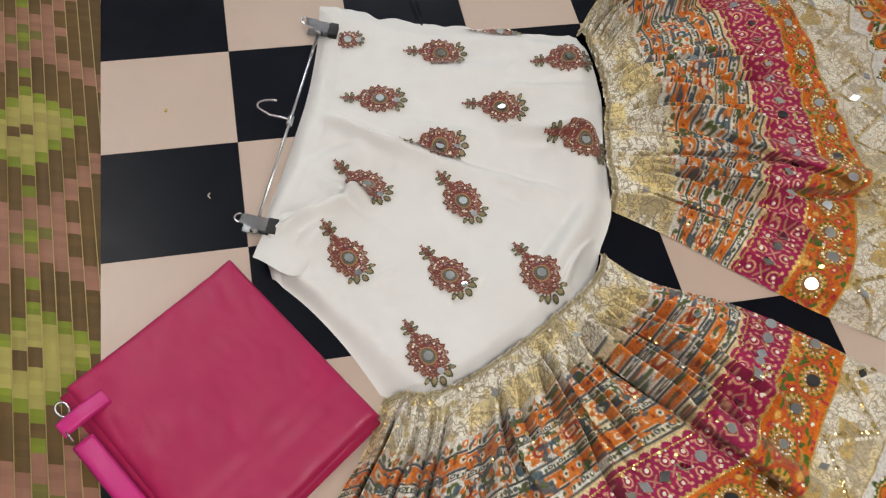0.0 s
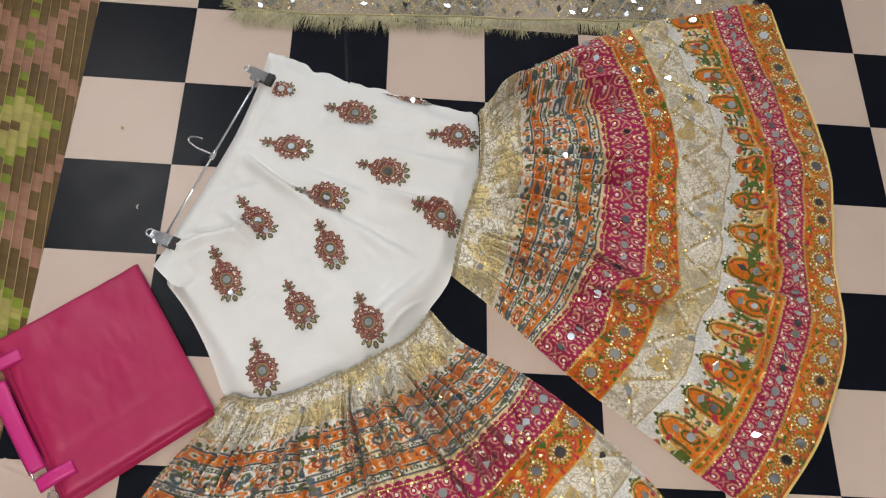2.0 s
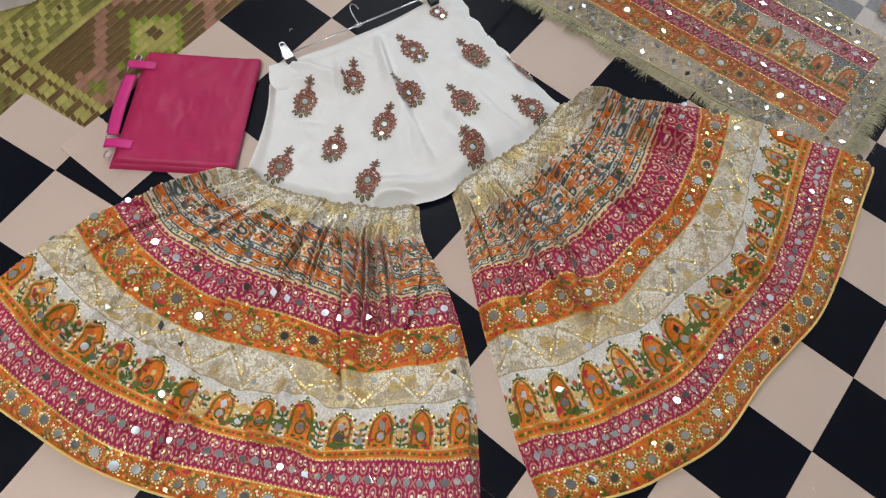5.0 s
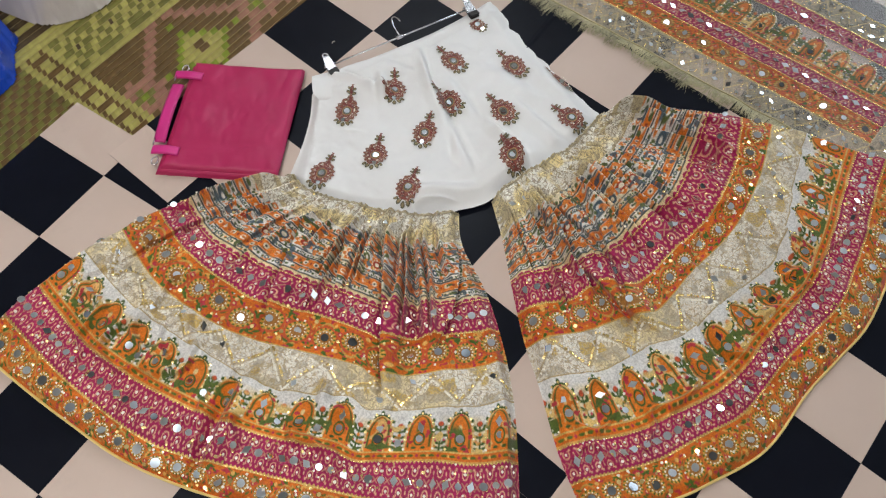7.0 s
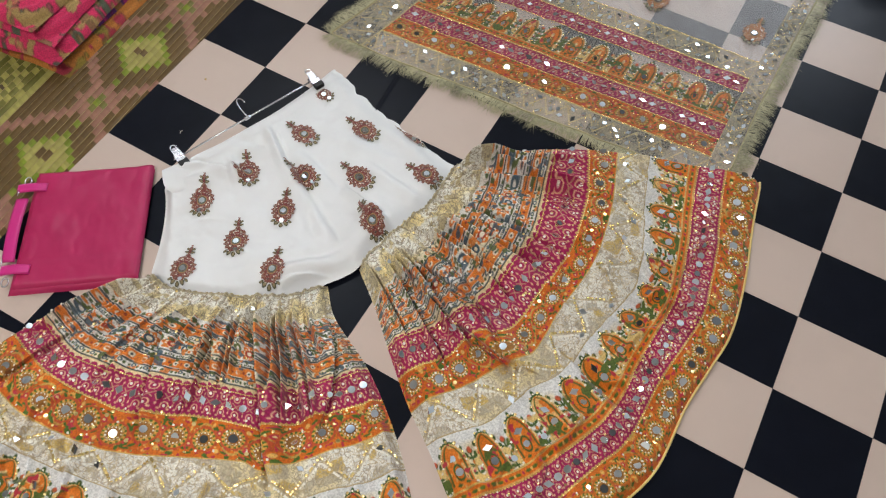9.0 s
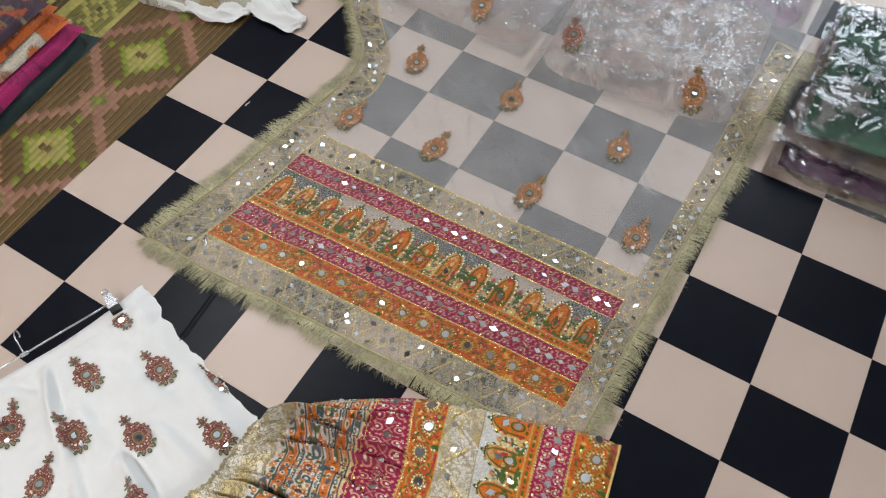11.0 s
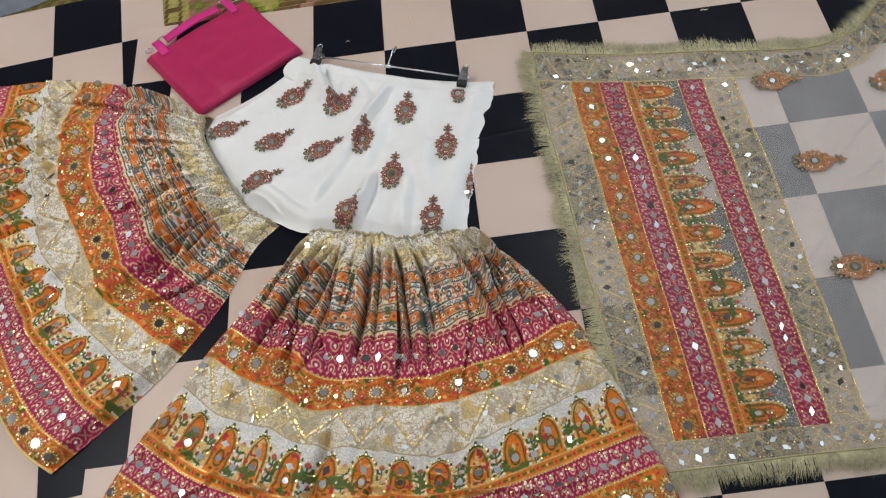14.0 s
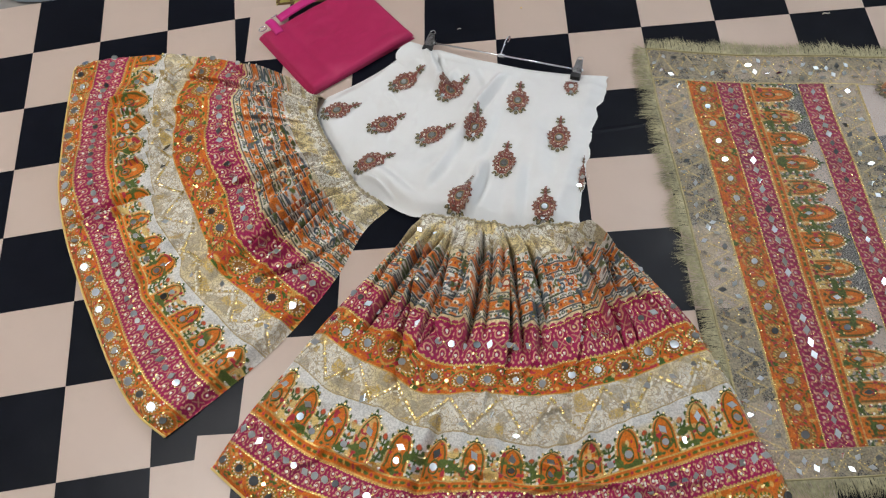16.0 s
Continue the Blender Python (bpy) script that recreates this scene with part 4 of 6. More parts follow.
            sew((np.arange(n) + 0.5) / n, 0.58, (ROUND, ROUND_SMALL), 0.9)
            sew((np.arange(n) + 0.5) / n, 0.36, (DIAMOND,), 0.8)
            sew((np.arange(n)) / n, 0.66, (ROUND_SMALL,), 0.6)
            m = 8
        elif name == "printed_panel":
            sew((np.arange(n) + 0.5 / 3) / n, 0.49, (DIAMOND_SMALL, ROUND_SMALL), 0.6)
            m = 9
        else:
            sew(_rng.uniform(0, 1, 6), 0.55, (DIAMOND_SMALL,), 0.8)
            m = 20
        cnt = int(n * m)
        if name in ("cream_panel", "arch_panel"):
            cnt = n * 60
        us, fs = _rng.uniform(0.01, 0.99, cnt), _rng.uniform(0.04, 0.96, cnt)
        if name == "cream_panel":
            k = (us * n) % 1
            fs = np.clip(np.abs(k - 0.5) * 1.5 + 0.06 + 0.16 * (np.arange(cnt) % 2), 0.02, 0.97)
        if name == "arch_panel":
            t = np.tile(np.linspace(0, np.pi, 15), n)
            us = (np.repeat(np.arange(n), 15) + 0.5 + 0.35 * np.sign(np.cos(t)) * np.abs(np.cos(t)) ** 0.6) / n
            fs = 0.78 - 0.69 * np.sin(t) ** 0.8
        P3 = self.place(us, self.v(us, b, fs)) + np.array([0, 0, 0.0010])
        sequins("sequin_trim", P3[::2], 0.0024, ob, M_GOLD, "tiny gold sequins")
        sequins("bead_trim", P3[1::2], 0.0021, ob, M_PEARL, "tiny pearl beads", 5)
        ee = np.linspace(0.004, 0.996, 170)
        if name in ("pink_band", "orange_band"):
            sequins("sequin_trim", self.spot(ee, b, 0.02) + np.array([0, 0, 0.0006]), 0.0012, ob, M_GOLD, "tiny gold sequins", 5)


gharara = tagged(new("gharara_trousers"), "white embroidered wide trousers with flared mirror-work legs, laid flat", "trousers")
A_JOINT = [(-0.475, -0.163), (-0.486, -0.24), (-0.452, -0.337), (-0.402, -0.43), (-0.352, -0.505), (-0.298, -0.538)]
B_JOINT = [(-0.225, -0.578), (-0.12, -0.596), (-0.012, -0.628), (0.067, -0.634), (0.154, -0.632)]
leg_a = Leg(gharara, A_JOINT,
            [(-1.211, 0.033), (-1.200, -0.12), (-1.187, -0.243), (-1.165, -0.394), (-1.122, -0.53), (-1.056, -0.675), (-0.985, -0.813), (-0.913, -0.942), (-0.852, -1.025), (-0.782, -1.082)],
            [(-0.475, -0.163), (-0.54, -0.128), (-0.63, -0.06), (-0.765, 0.005), (-0.934, 0.040), (-1.102, 0.050), (-1.211, 0.033)],
            [(-0.298, -0.538), (-0.36, -0.600), (-0.417, -0.712), (-0.488, -0.813), (-0.572, -0.907), (-0.672, -0.995), (-0.782, -1.082)],
            (0, 0.2, 0.4, 0.55, 0.69, 0.715, 0.86, 1),
            ((0.12, 0.12, 0.12, 0.12, 0.12, 0.12, 0.12, 0.12), (0.305, 0.377, 0.377, 0.368, 0.4, 0.388, 0.34, 0.323), (0.392, 0.453, 0.488, 0.467, 0.492, 0.503, 0.435, 0.422), (0.508, 0.581, 0.604, 0.591, 0.592, 0.62, 0.547, 0.526), (0.626, 0.67, 0.685, 0.716, 0.681, 0.712, 0.658, 0.64), (0.773, 0.825, 0.825, 0.832, 0.828, 0.842, 0.798, 0.808), (0.888, 0.923, 0.94, 0.923, 0.921, 0.921, 0.921, 0.921)),
            ((0.33, -0.10, 0.05, 0.45, 0.012, 0.006), (0.78, 0.05, 0.12, 0.5, 0.009, 0.006), (0.46, 0.03, 0.65, 1.0, 0.010, 0.010)),
            ((0.13, -0.10, 0.20, 0.64, 0.012), (0.37, 0.20, 0.08, 0.62, -0.014), (0.685, 0.10, 0.05, 0.72, -0.022), (0.97, -0.36, 0.10, 0.56, 0.011), (0.26, 0.0, 0.04, 0.40, 0.009), (0.54, 0.10, 0.04, 0.44, -0.010), (0.80, 0.02, 0.04, 0.42, -0.010)), 1.7)
leg_b = Leg(gharara, B_JOINT[::-1],
            [(0.490, -1.323), (0.355, -1.346), (0.191, -1.378), (0.043, -1.393), (-0.069, -1.379), (-0.175, -1.364), (-0.335, -1.356), (-0.464, -1.304), (-0.552, -1.255), (-0.672, -1.154)],
            [(0.154, -0.632), (0.245, -0.708), (0.318, -0.815), (0.375, -0.915), (0.422, -1.04), (0.455, -1.165), (0.482, -1.247), (0.490, -1.323)],
            [(-0.225, -0.578), (-0.29, -0.660), (-0.368, -0.745), (-0.455, -0.845), (-0.524, -0.94), (-0.606, -1.045), (-0.672, -1.154)],
            (0, 0.2, 0.4, 0.6, 0.7, 0.74, 0.87, 1),
            ((0.14, 0.14, 0.14, 0.14, 0.14, 0.14, 0.14, 0.14), (0.336, 0.361, 0.393, 0.391, 0.376, 0.36, 0.337, 0.293), (0.436, 0.491, 0.508, 0.508, 0.494, 0.435, 0.437, 0.397), (0.535, 0.571, 0.584, 0.588, 0.589, 0.557, 0.537, 0.51), (0.636, 0.669, 0.722, 0.693, 0.673, 0.651, 0.656, 0.617), (0.792, 0.812, 0.831, 0.847, 0.832, 0.829, 0.822, 0.811), (0.878, 0.899, 0.915, 0.911, 0.907, 0.9, 0.904, 0.91)),
            ((0.38, 0.06, 0.06, 0.52, 0.010, 0.006), (0.58, 0.05, 0.08, 0.50, 0.010, 0.006), (0.76, 0.04, 0.12, 0.5, 0.010, 0.006), (0.47, -0.02, 0.05, 0.35, 0.010, 0.005), (0.62, 0.04, 0.6, 0.95, 0.009, 0.010)),
            ((0.82, -0.20, 0.08, 0.68, 0.016), (0.73, -0.18, 0.06, 0.52, 0.011), (0.50, 0.0, 0.05, 0.58, -0.018), (0.20, -0.30, 0.05, 0.46, -0.012), (0.91, 0.0, 0.06, 0.38, 0.010), (0.58, 0.34, 0.12, 0.64, 0.012), (0.26, 0.32, 0.28, 0.62, -0.010), (0.36, 0.0, 0.04, 0.40, -0.009)), 5.3)

for _leg in (leg_a, leg_b):
    _c = _leg.place(np.linspace(0, 1, 160), np.full(160, 0.012))
    part("joint_cord", tube(_c + np.array([0, 0, 0.003]), 0.0011, 6), surface("cord", (0.46, 0.40, 0.26), rough=0.5, vary=0.3, scale=220, bump=0.5, bump_scale=900), gharara, "gold cord over the gathered seam")

# the white upper part
YOKE = Patch([(-0.262, -0.030), (-0.18, -0.024), (-0.06, -0.072), (0.07, -0.122), (0.19, -0.155), (0.288, -0.172)], [*A_JOINT, (-0.262, -0.562), *B_JOINT],
             [(-0.262, -0.030), (-0.32, -0.078), (-0.39, -0.122), (-0.475, -0.163)], [(0.288, -0.172), (0.278, -0.207), (0.218, -0.35), (0.188, -0.472), (0.160, -0.575), (0.154, -0.632)])


def yoke_height(x, y, e):
    X, Y = x / K, y / K
    a = X * 0.72 + Y * 0.69
    b = -X * 0.69 + Y * 0.72
    z = 0.001 + 0.018 * fbm(a * 6 + 3, b * 3 + 1, 2) + 0.010 * fbm(X * 15, Y * 15, 2) + 0.0036 * fbm(X * 36, Y * 36, 2)
    crisp = np.abs(fbm(a * 13 + 40, b * 4.5 + 2, 2) - 0.5)
    z = z + 0.009 * (1 - step(0, 0.08, crisp)) * step(0.42, 0.6, fbm(X * 5 + 2, Y * 5, 2))
    # the cloth stands up a little where it runs into the gathers
    z = z + 0.026 * np.exp(-(((X + 0.12) / 0.07) ** 2 + ((Y + 0.555) / 0.05) ** 2)) + 0.012 * np.exp(-(((X + 0.34) / 0.09) ** 2 + ((Y + 0.43) / 0.06) ** 2)) + 0.010 * np.exp(-(((X - 0.09) / 0.08) ** 2 + ((Y + 0.60) / 0.05) ** 2))
    for x0, y0, x1, y1, d, w in ((-0.189, -0.068, -0.153, -0.177, 0.016, 0.016), (-0.157, -0.177, -0.132, -0.148, 0.01, 0.012), (-0.005, -0.168, -0.06, -0.243, 0.01, 0.012), (-0.06, -0.243, -0.199, -0.481, 0.006, 0.016), (-0.032, -0.294, -0.076, -0.403, 0.005, 0.02), (-0.064, -0.449, -0.099, -0.559, 0.013, 0.014), (0.025, -0.458, -0.0, -0.601, 0.006, 0.02), (0.076, -0.335, 0.071, -0.471, 0.004, 0.03), (-0.334, -0.441, -0.247, -0.524, 0.007, 0.02), (-0.226, -0.08, -0.187, -0.148, 0.008, 0.02), (-0.14, -0.341, -0.216, -0.416, 0.004, 0.02), (0.168, -0.436, 0.134, -0.546, 0.005, 0.022), (-0.084, -0.117, -0.057, -0.193, 0.004, 0.02)):
        L = math.hypot(x1 - x0, y1 - y0)
        ux, uy = (x1 - x0) / L, (y1 - y0) / L
        s = (X - x0) * ux + (Y - y0) * uy
        t = (X - x0) * -uy + (Y - y0) * ux
        win = step(-0.05, 0.03, s) * (1 - step(L - 0.03, L + 0.05, s))
        z = z + 1.9 * d * win * (np.exp(-((t / w) ** 2)) - 0.5 * np.exp(-(((t - 1.3 * w) / (0.6 * w)) ** 2)))
    return 0.004 + e * np.maximum(z, 0.001)


def yoke_at(u, v):
    xy = YOKE(u, v)
    xy[..., 0] += 0.016 * (fbm(v * 13 + 2, v * 0 + 5, 2) - 0.5) * step(0.92, 1.0, u)
    e = step(0, 0.03, np.minimum(np.minimum(u, 1 - u) * 0.42, v * 0.4 + 0.008))
    low = 1 - 0.35 * step(0.93, 1.0, v)
    return np.concatenate([xy, (yoke_height(xy[..., 0], xy[..., 1], e) * low)[..., None]], -1)


_u, _v = np.meshgrid(np.linspace(0, 1, 220), np.linspace(0.075, 1, 170))
yoke = mesh_part("upper_panel", yoke_at(_u, _v).reshape(-1, 3), grid_faces(220, 170), M_WHITE, gharara, "white crepe upper part with soft wrinkles")
_u, _v = np.meshgrid(np.linspace(0, 1, 220), np.linspace(0, 0.085, 16))
_p = yoke_at(_u, _v)
_p[..., 2] += 0.0004 + 0.004 * np.sin(np.pi * np.linspace(0, 1, 16))[:, None]
mesh_part("waistband", _p.reshape(-1, 3), grid_faces(220, 16), M_WHITE, gharara, "white elasticated waistband")


def flap():
    """The corner of the waist, folded over on itself."""
    n, m = 40, 18
    U, V = np.meshgrid(np.linspace(0, 1, n), np.linspace(0, 1, m))
    pt = Patch([(-0.235, -0.007), (-0.196, -0.025), (-0.16, -0.051)], [(-0.273, -0.081), (-0.223, -0.118), (-0.175, -0.138)], [(-0.235, -0.007), (-0.275, -0.052), (-0.273, -0.081)], [(-0.16, -0.051), (-0.164, -0.096), (-0.175, -0.138)])
    xy = pt(U, V)
    z = 0.012 + 0.018 * np.sin(np.pi * (0.12 + 0.88 * V)) ** 0.5 * (1 - 0.55 * U) + 0.003 * fbm(U * 4, V * 3, 2)
    mesh_part("waist_fold", np.concatenate([xy, z[..., None]], -1).reshape(-1, 3), grid_faces(n, m), M_WHITE, gharara, "folded corner of the waistband")


flap()
_fine = yoke_at(*np.meshgrid(np.linspace(0, 1, 900), np.linspace(0.07, 1, 700))).reshape(-1, 3)
_x0, _y0, _cell = -0.42, -0.56, 0.003
_raster = np.zeros((240, 210))
np.maximum.at(_raster, (np.clip(((_fine[:, 0] - _x0) / _cell).astype(int), 0, 239), np.clip(((_fine[:, 1] - _y0) / _cell).astype(int), 0, 209)), _fine[:, 2])


def yoke_top(x, y):
    """The height of the white cloth's surface, smoothed over a few millimetres."""
    a, b = np.clip((x - _x0) / _cell - 0.5, 1, 237), np.clip((y - _y0) / _cell - 0.5, 1, 207)
    i, j = a.astype(int), b.astype(int)
    fa, fb = a - i, b - j
    g = _raster
    return (g[i, j] * (1 - fa) + g[i + 1, j] * fa) * (1 - fb) + (g[i, j + 1] * (1 - fa) + g[i + 1, j + 1] * fa) * fb + 0.0004


from_plan = lambda X, Y: (X * K, Y * K)
for X, Y, deg in ((-0.424, -0.23, 20), (-0.247, -0.142, 28), (-0.302, -0.286, 30), (-0.331, -0.418, 22), (-0.124, -0.187, 41), (-0.176, -0.334, 26), (-0.072, -0.314, 79), (0.043, -0.233, 78), (0.136, -0.359, 79), (-0.007, -0.434, 76), (-0.117, -0.545, 61), (0.077, -0.578, 81), (0.183, -0.202, 90)):
    x, y = from_plan(X, Y)
    place_motif(yoke, x, y, deg, MOTIF, yoke_top, 0.62 if X > 0.17 else 0.94)

place_motif(yoke, 0.18 * K, -0.48 * K, 78, MOTIF, yoke_top, 0.9, 0.30)

# ---- the sheer dupatta ----
dupatta = tagged(new("dupatta"), "sheer white net shawl with gold fringe and mirror-work borders, spread out", "shawl")
DUP = Patch([(0.398, -0.088), (0.63, -0.137), (0.85, -0.166), (1.03, -0.195), (1.14, -0.205), (1.24, -0.175), (1.33, -0.09), (1.43, 0.01), (1.66, 0.15), (2.0, 0.30), (2.6, 0.42)],
            [(0.425, -1.243), (0.60, -1.244), (0.76, -1.244), (1.05, -1.256), (1.35, -1.275), (1.6, -1.30), (2.0, -1.33), (2.6, -1.36)],
            [(0.398, -0.088), (0.397, -0.30), (0.405, -0.485), (0.410, -0.71), (0.418, -0.95), (0.425, -1.243)], [(2.6, 0.42), (2.62, -0.3), (2.62, -0.9), (2.6, -1.36)])
LEN = 2.28


def dup_height(x, y):
    X, Y = x / K, y / K
    front = 1.44 - 0.05 * (Y + 0.6)
    lift = step(front - 0.10, front + 0.10, X) * (0.052 + 0.03 * fbm(X * 6, Y * 6, 2)) + step(1.95, 2.25, X) * 0.05
    wrinkle = 0.004 * np.abs(fbm((X + Y) * 9, (X - Y) * 3, 2) - 0.5) * 2 + 0.003 * fbm(X * 14, Y * 14, 2)
    curl = 0.012 * np.exp(-(((X - 1.22) / 0.10) ** 2 + ((Y + 0.17) / 0.06) ** 2))
    return 0.0048 + wrinkle + lift + curl


def dup_at(u, v):
    xy = DUP(u, v)
    return np.concatenate([xy, dup_height(xy[..., 0], xy[..., 1])[..., None]], -1)


V_TOP, V_LOW = 0.090, 0.948
U_CUT = np.array([0, 0.085, 0.155, 0.216, 0.350, 0.412, 0.490]) / LEN
NETC = (0.85, 0.84, 0.84)


def net_border(a, b, w, h):
    """Net worked with pale leaves and gold thread; the fourth channel is how closely it covers."""
    x, y = a * w, b * h
    pr = Print(a.shape, (0.62, 0.56, 0.44))
    pr.c[..., 3] = 0.40
    r = fbm(x * 60, y * 60, 2)
    pr.lay(step(0.50, 0.54, r), (0.58, 0.51, 0.37), 0.56)
    pr.lay(1 - step(0.010, 0.028, np.abs(r - 0.5)), (0.48, 0.40, 0.26), 0.76)
    r = np.abs(fbm(x * 100 + 5, y * 100, 2) - 0.5)
    pr.lay((1 - step(0.012, 0.035, r)) * 0.8, (0.48, 0.40, 0.26), 0.66)
    n = max(3, round(w / 0.05))
    k = np.abs(((a * n) % 1) - 0.5)
    pr.lay(1 - step(0.02, 0.05, np.abs(k * 1.3 + 0.18 - b)), (0.60, 0.46, 0.20), 0.9)
    pr.lay((b < 0.04) * 1.0 + (b > 0.96) * 1.0, (0.50, 0.40, 0.18), 0.95)
    return pr.c


def cover(c, amount=0.93):
    c = c.copy()
    c[..., 3] = amount
    c[..., :3] *= 0.76
    return c


def arch_on_net(u, f, n, w, h):
    c = design_arches(u, f, n, w, h)
    white = c[..., 2] > 0.36
    c[..., :3] *= 0.76
    c[..., 3] = np.where(white, 0.34, 0.93)
    return c


def dup_panel(name, u0, u1, v0, v1, design, label, along_v, flip=False, res=0.0021, lift=0.0):
    w, h = (u1 - u0) * LEN * K, (v1 - v0) * 1.14 * K
    nu, nv = max(6, int(w / res)), max(6, int(h / res))
    A, B = np.meshgrid(np.linspace(0, 1, nu), np.linspace(0, 1, nv))
    P3 = dup_at(u0 + A * (u1 - u0), v0 + B * (v1 - v0))
    P3[..., 2] += lift
    c = design(B, 1 - A if flip else A, h, w) if along_v else design(A, 1 - B if flip else B, w, h)
    cloth = M_NETPLAIN if name in ("net", "net_end") else M_NET
    V3, F, C = P3.reshape(-1, 3), grid_faces(nu, nv), c.reshape(-1, 4)
    if cloth is M_NETPLAIN:
        # a second copy of the sheet, added to make up the net's full cover
        V3, F, C = np.vstack([V3, V3 + np.array([0, 0, 0.0005])]), np.vstack([F, F + len(V3)]), np.vstack([C, C])
    return mesh_part(name, V3, F, cloth, dupatta, label, colours=C)


def sew_dup(ob, pts, meshes, rz=None):
    for u, v in pts:
        p = dup_at(np.array(u), np.array(v))
        e = tilt(16)
        if rz is not None:
            e.z = radians(rz + random.uniform(-12, 12))
        share("mirror", random.choice(meshes), ob, Matrix.Translation((p[0], p[1], p[2] + 0.0012)) @ e.to_matrix().to_4x4())


nb = lambda a, b, w, h: net_border(a, b, w, h)
top_border = dup_panel("net_border", 0, 0.62, 0, V_TOP, nb, "net border with gold leaves and mirrors", False)
low_border = dup_panel("net_border", 0, 0.62, V_LOW, 1, nb, "net border with gold leaves and mirrors", False, True)
end_border = dup_panel("net_border", 0, U_CUT[1], V_TOP, V_LOW, nb, "net border with gold leaves and mirrors", True)
orange_b = dup_panel("orange_band", U_CUT[1], U_CUT[2], V_TOP, V_LOW, lambda a, b, w, h: cover(design_orange(a, b, 17, w, h)), "orange floral band with round mirrors", True)
pink_b = dup_panel("pink_band", U_CUT[2], U_CUT[3], V_TOP, V_LOW, lambda a, b, w, h: cover(design_pink(a, b, 23, w, h)), "magenta band with diamond mirrors", True)
arch_b = dup_panel("arch_panel", U_CUT[3], U_CUT[4], V_TOP, V_LOW, lambda a, b, w, h: arch_on_net(a, b, 13, w, h), "row of orange arches on net", True, True)
pink_c = dup_panel("pink_band", U_CUT[4], U_CUT[5], V_TOP, V_LOW, lambda a, b, w, h: cover(design_pink(a, b, 23, w, h)), "magenta band with diamond mirrors", True)
inner_border = dup_panel("net_border", U_CUT[5], U_CUT[6], V_TOP, V_LOW, nb, "net border with gold leaves and mirrors", True)


def plain_net(a, b, w, h):
    c = np.zeros((*a.shape, 4))
    c[..., :3] = NETC
    x, y = a * w, b * h
    # denser streaks put the shine of wrinkles into the net's cover
    fold = np.abs(fbm((x + y) * 16, (x - y) * 3.5, 2) - 0.5)
    c[..., 3] = 0.165 + 0.03 * fbm(a * 30, b * 30, 2) + 0.12 * (1 - step(0, 0.03, fold)) * step(0.45, 0.6, fbm(x * 5, y * 5 + 3, 2))
    return c


net = dup_panel("net", U_CUT[6], 0.62, V_TOP, V_LOW, plain_net, "plain sheer net ground", False, res=0.0045)
dup_panel("net_end", 0.62, 1.0, 0, 1, plain_net, "plain sheer net ground", False, res=0.006)
for ob_, u0, u1, v0, v1, cnt, ms in ((top_border, 0.005, 0.6, 0.015, 0.08, 104, (DIAMOND_SMALL,)), (low_border, 0.03, 0.6, 0.955, 0.99, 72, (DIAMOND_SMALL,)),
                                    (end_border, 0.006, U_CUT[1] - 0.006, 0.1, 0.94, 60, (DIAMOND_SMALL,)), (inner_border, U_CUT[5] + 0.004, U_CUT[6] - 0.004, 0.1, 0.94, 60, (DIAMOND_SMALL,))):
    wide = (u1 - u0) * LEN > (v1 - v0) * 1.14
    two = [(k / cnt, 0.25 + 0.5 * (k % 2)) for k in range(cnt)]
    jit = lambda: random.uniform(-0.2, 0.2)
    sew_dup(ob_, [(u0 + (u1 - u0) * ((a + jit() / cnt) if wide else min(1, max(0, b + jit()))), v0 + (v1 - v0) * (min(1, max(0, b + jit())) if wide else (a + jit() / cnt))) for a, b in two], ms)
span = V_LOW - V_TOP
mid = lambda k: (U_CUT[k] + U_CUT[k + 1]) / 2
sew_dup(orange_b, [(mid(1), V_TOP + span * (k + 0.5) / 17) for k in range(17)], (ROUND, ROUND_SMALL))
sew_dup(pink_b, [(mid(2), V_TOP + span * k / 34) for k in range(1, 34)], (DIAMOND, DIAMOND, DIAMOND_SMALL), 90)
sew_dup(pink_c, [(mid(4), V_TOP + span * k / 34) for k in range(1, 34)], (DIAMOND, DIAMOND, DIAMOND_SMALL), 90)
sew_dup(arch_b, [(U_CUT[3] + (U_CUT[4] - U_CUT[3]) * 0.42, V_TOP + span * (k + 0.5) / 13) for k in range(13)], (DIAMOND_SMALL, ROUND_SMALL), 0)
for ob_, u0, u1, v0, v1, cnt in ((top_border, 0, 0.6, 0.005, 0.088, 700), (low_border, 0, 0.6, 0.95, 0.995, 520), (end_border, 0, U_CUT[1], 0.09, 0.948, 420), (inner_border, U_CUT[5], U_CUT[6], 0.09, 0.948, 420), (orange_b, U_CUT[1], U_CUT[2], 0.09, 0.948, 200),
                                 (pink_b, U_CUT[2], U_CUT[3], 0.09, 0.948, 200), (arch_b, U_CUT[3], U_CUT[4], 0.09, 0.948, 320), (pink_c, U_CUT[4], U_CUT[5], 0.09, 0.948, 200)):
    P3 = dup_at(_rng.uniform(u0, u1, cnt), _rng.uniform(v0, v1, cnt)) + np.array([0, 0, 0.001])
    sequins("sequin_trim", P3[::2], 0.0014, ob_, M_GOLD, "tiny gold sequins", 5)
for k in (1, 2, 3, 4, 5, 6):
    vv = np.linspace(V_TOP, V_LOW, 260)
    sequins("sequin_trim", dup_at(np.full(260, U_CUT[k]), vv) + np.array([0, 0, 0.001]), 0.0012, (orange_b, orange_b, pink_b, arch_b, pink_c, inner_border)[k - 1], M_GOLD, "tiny gold sequins", 5)

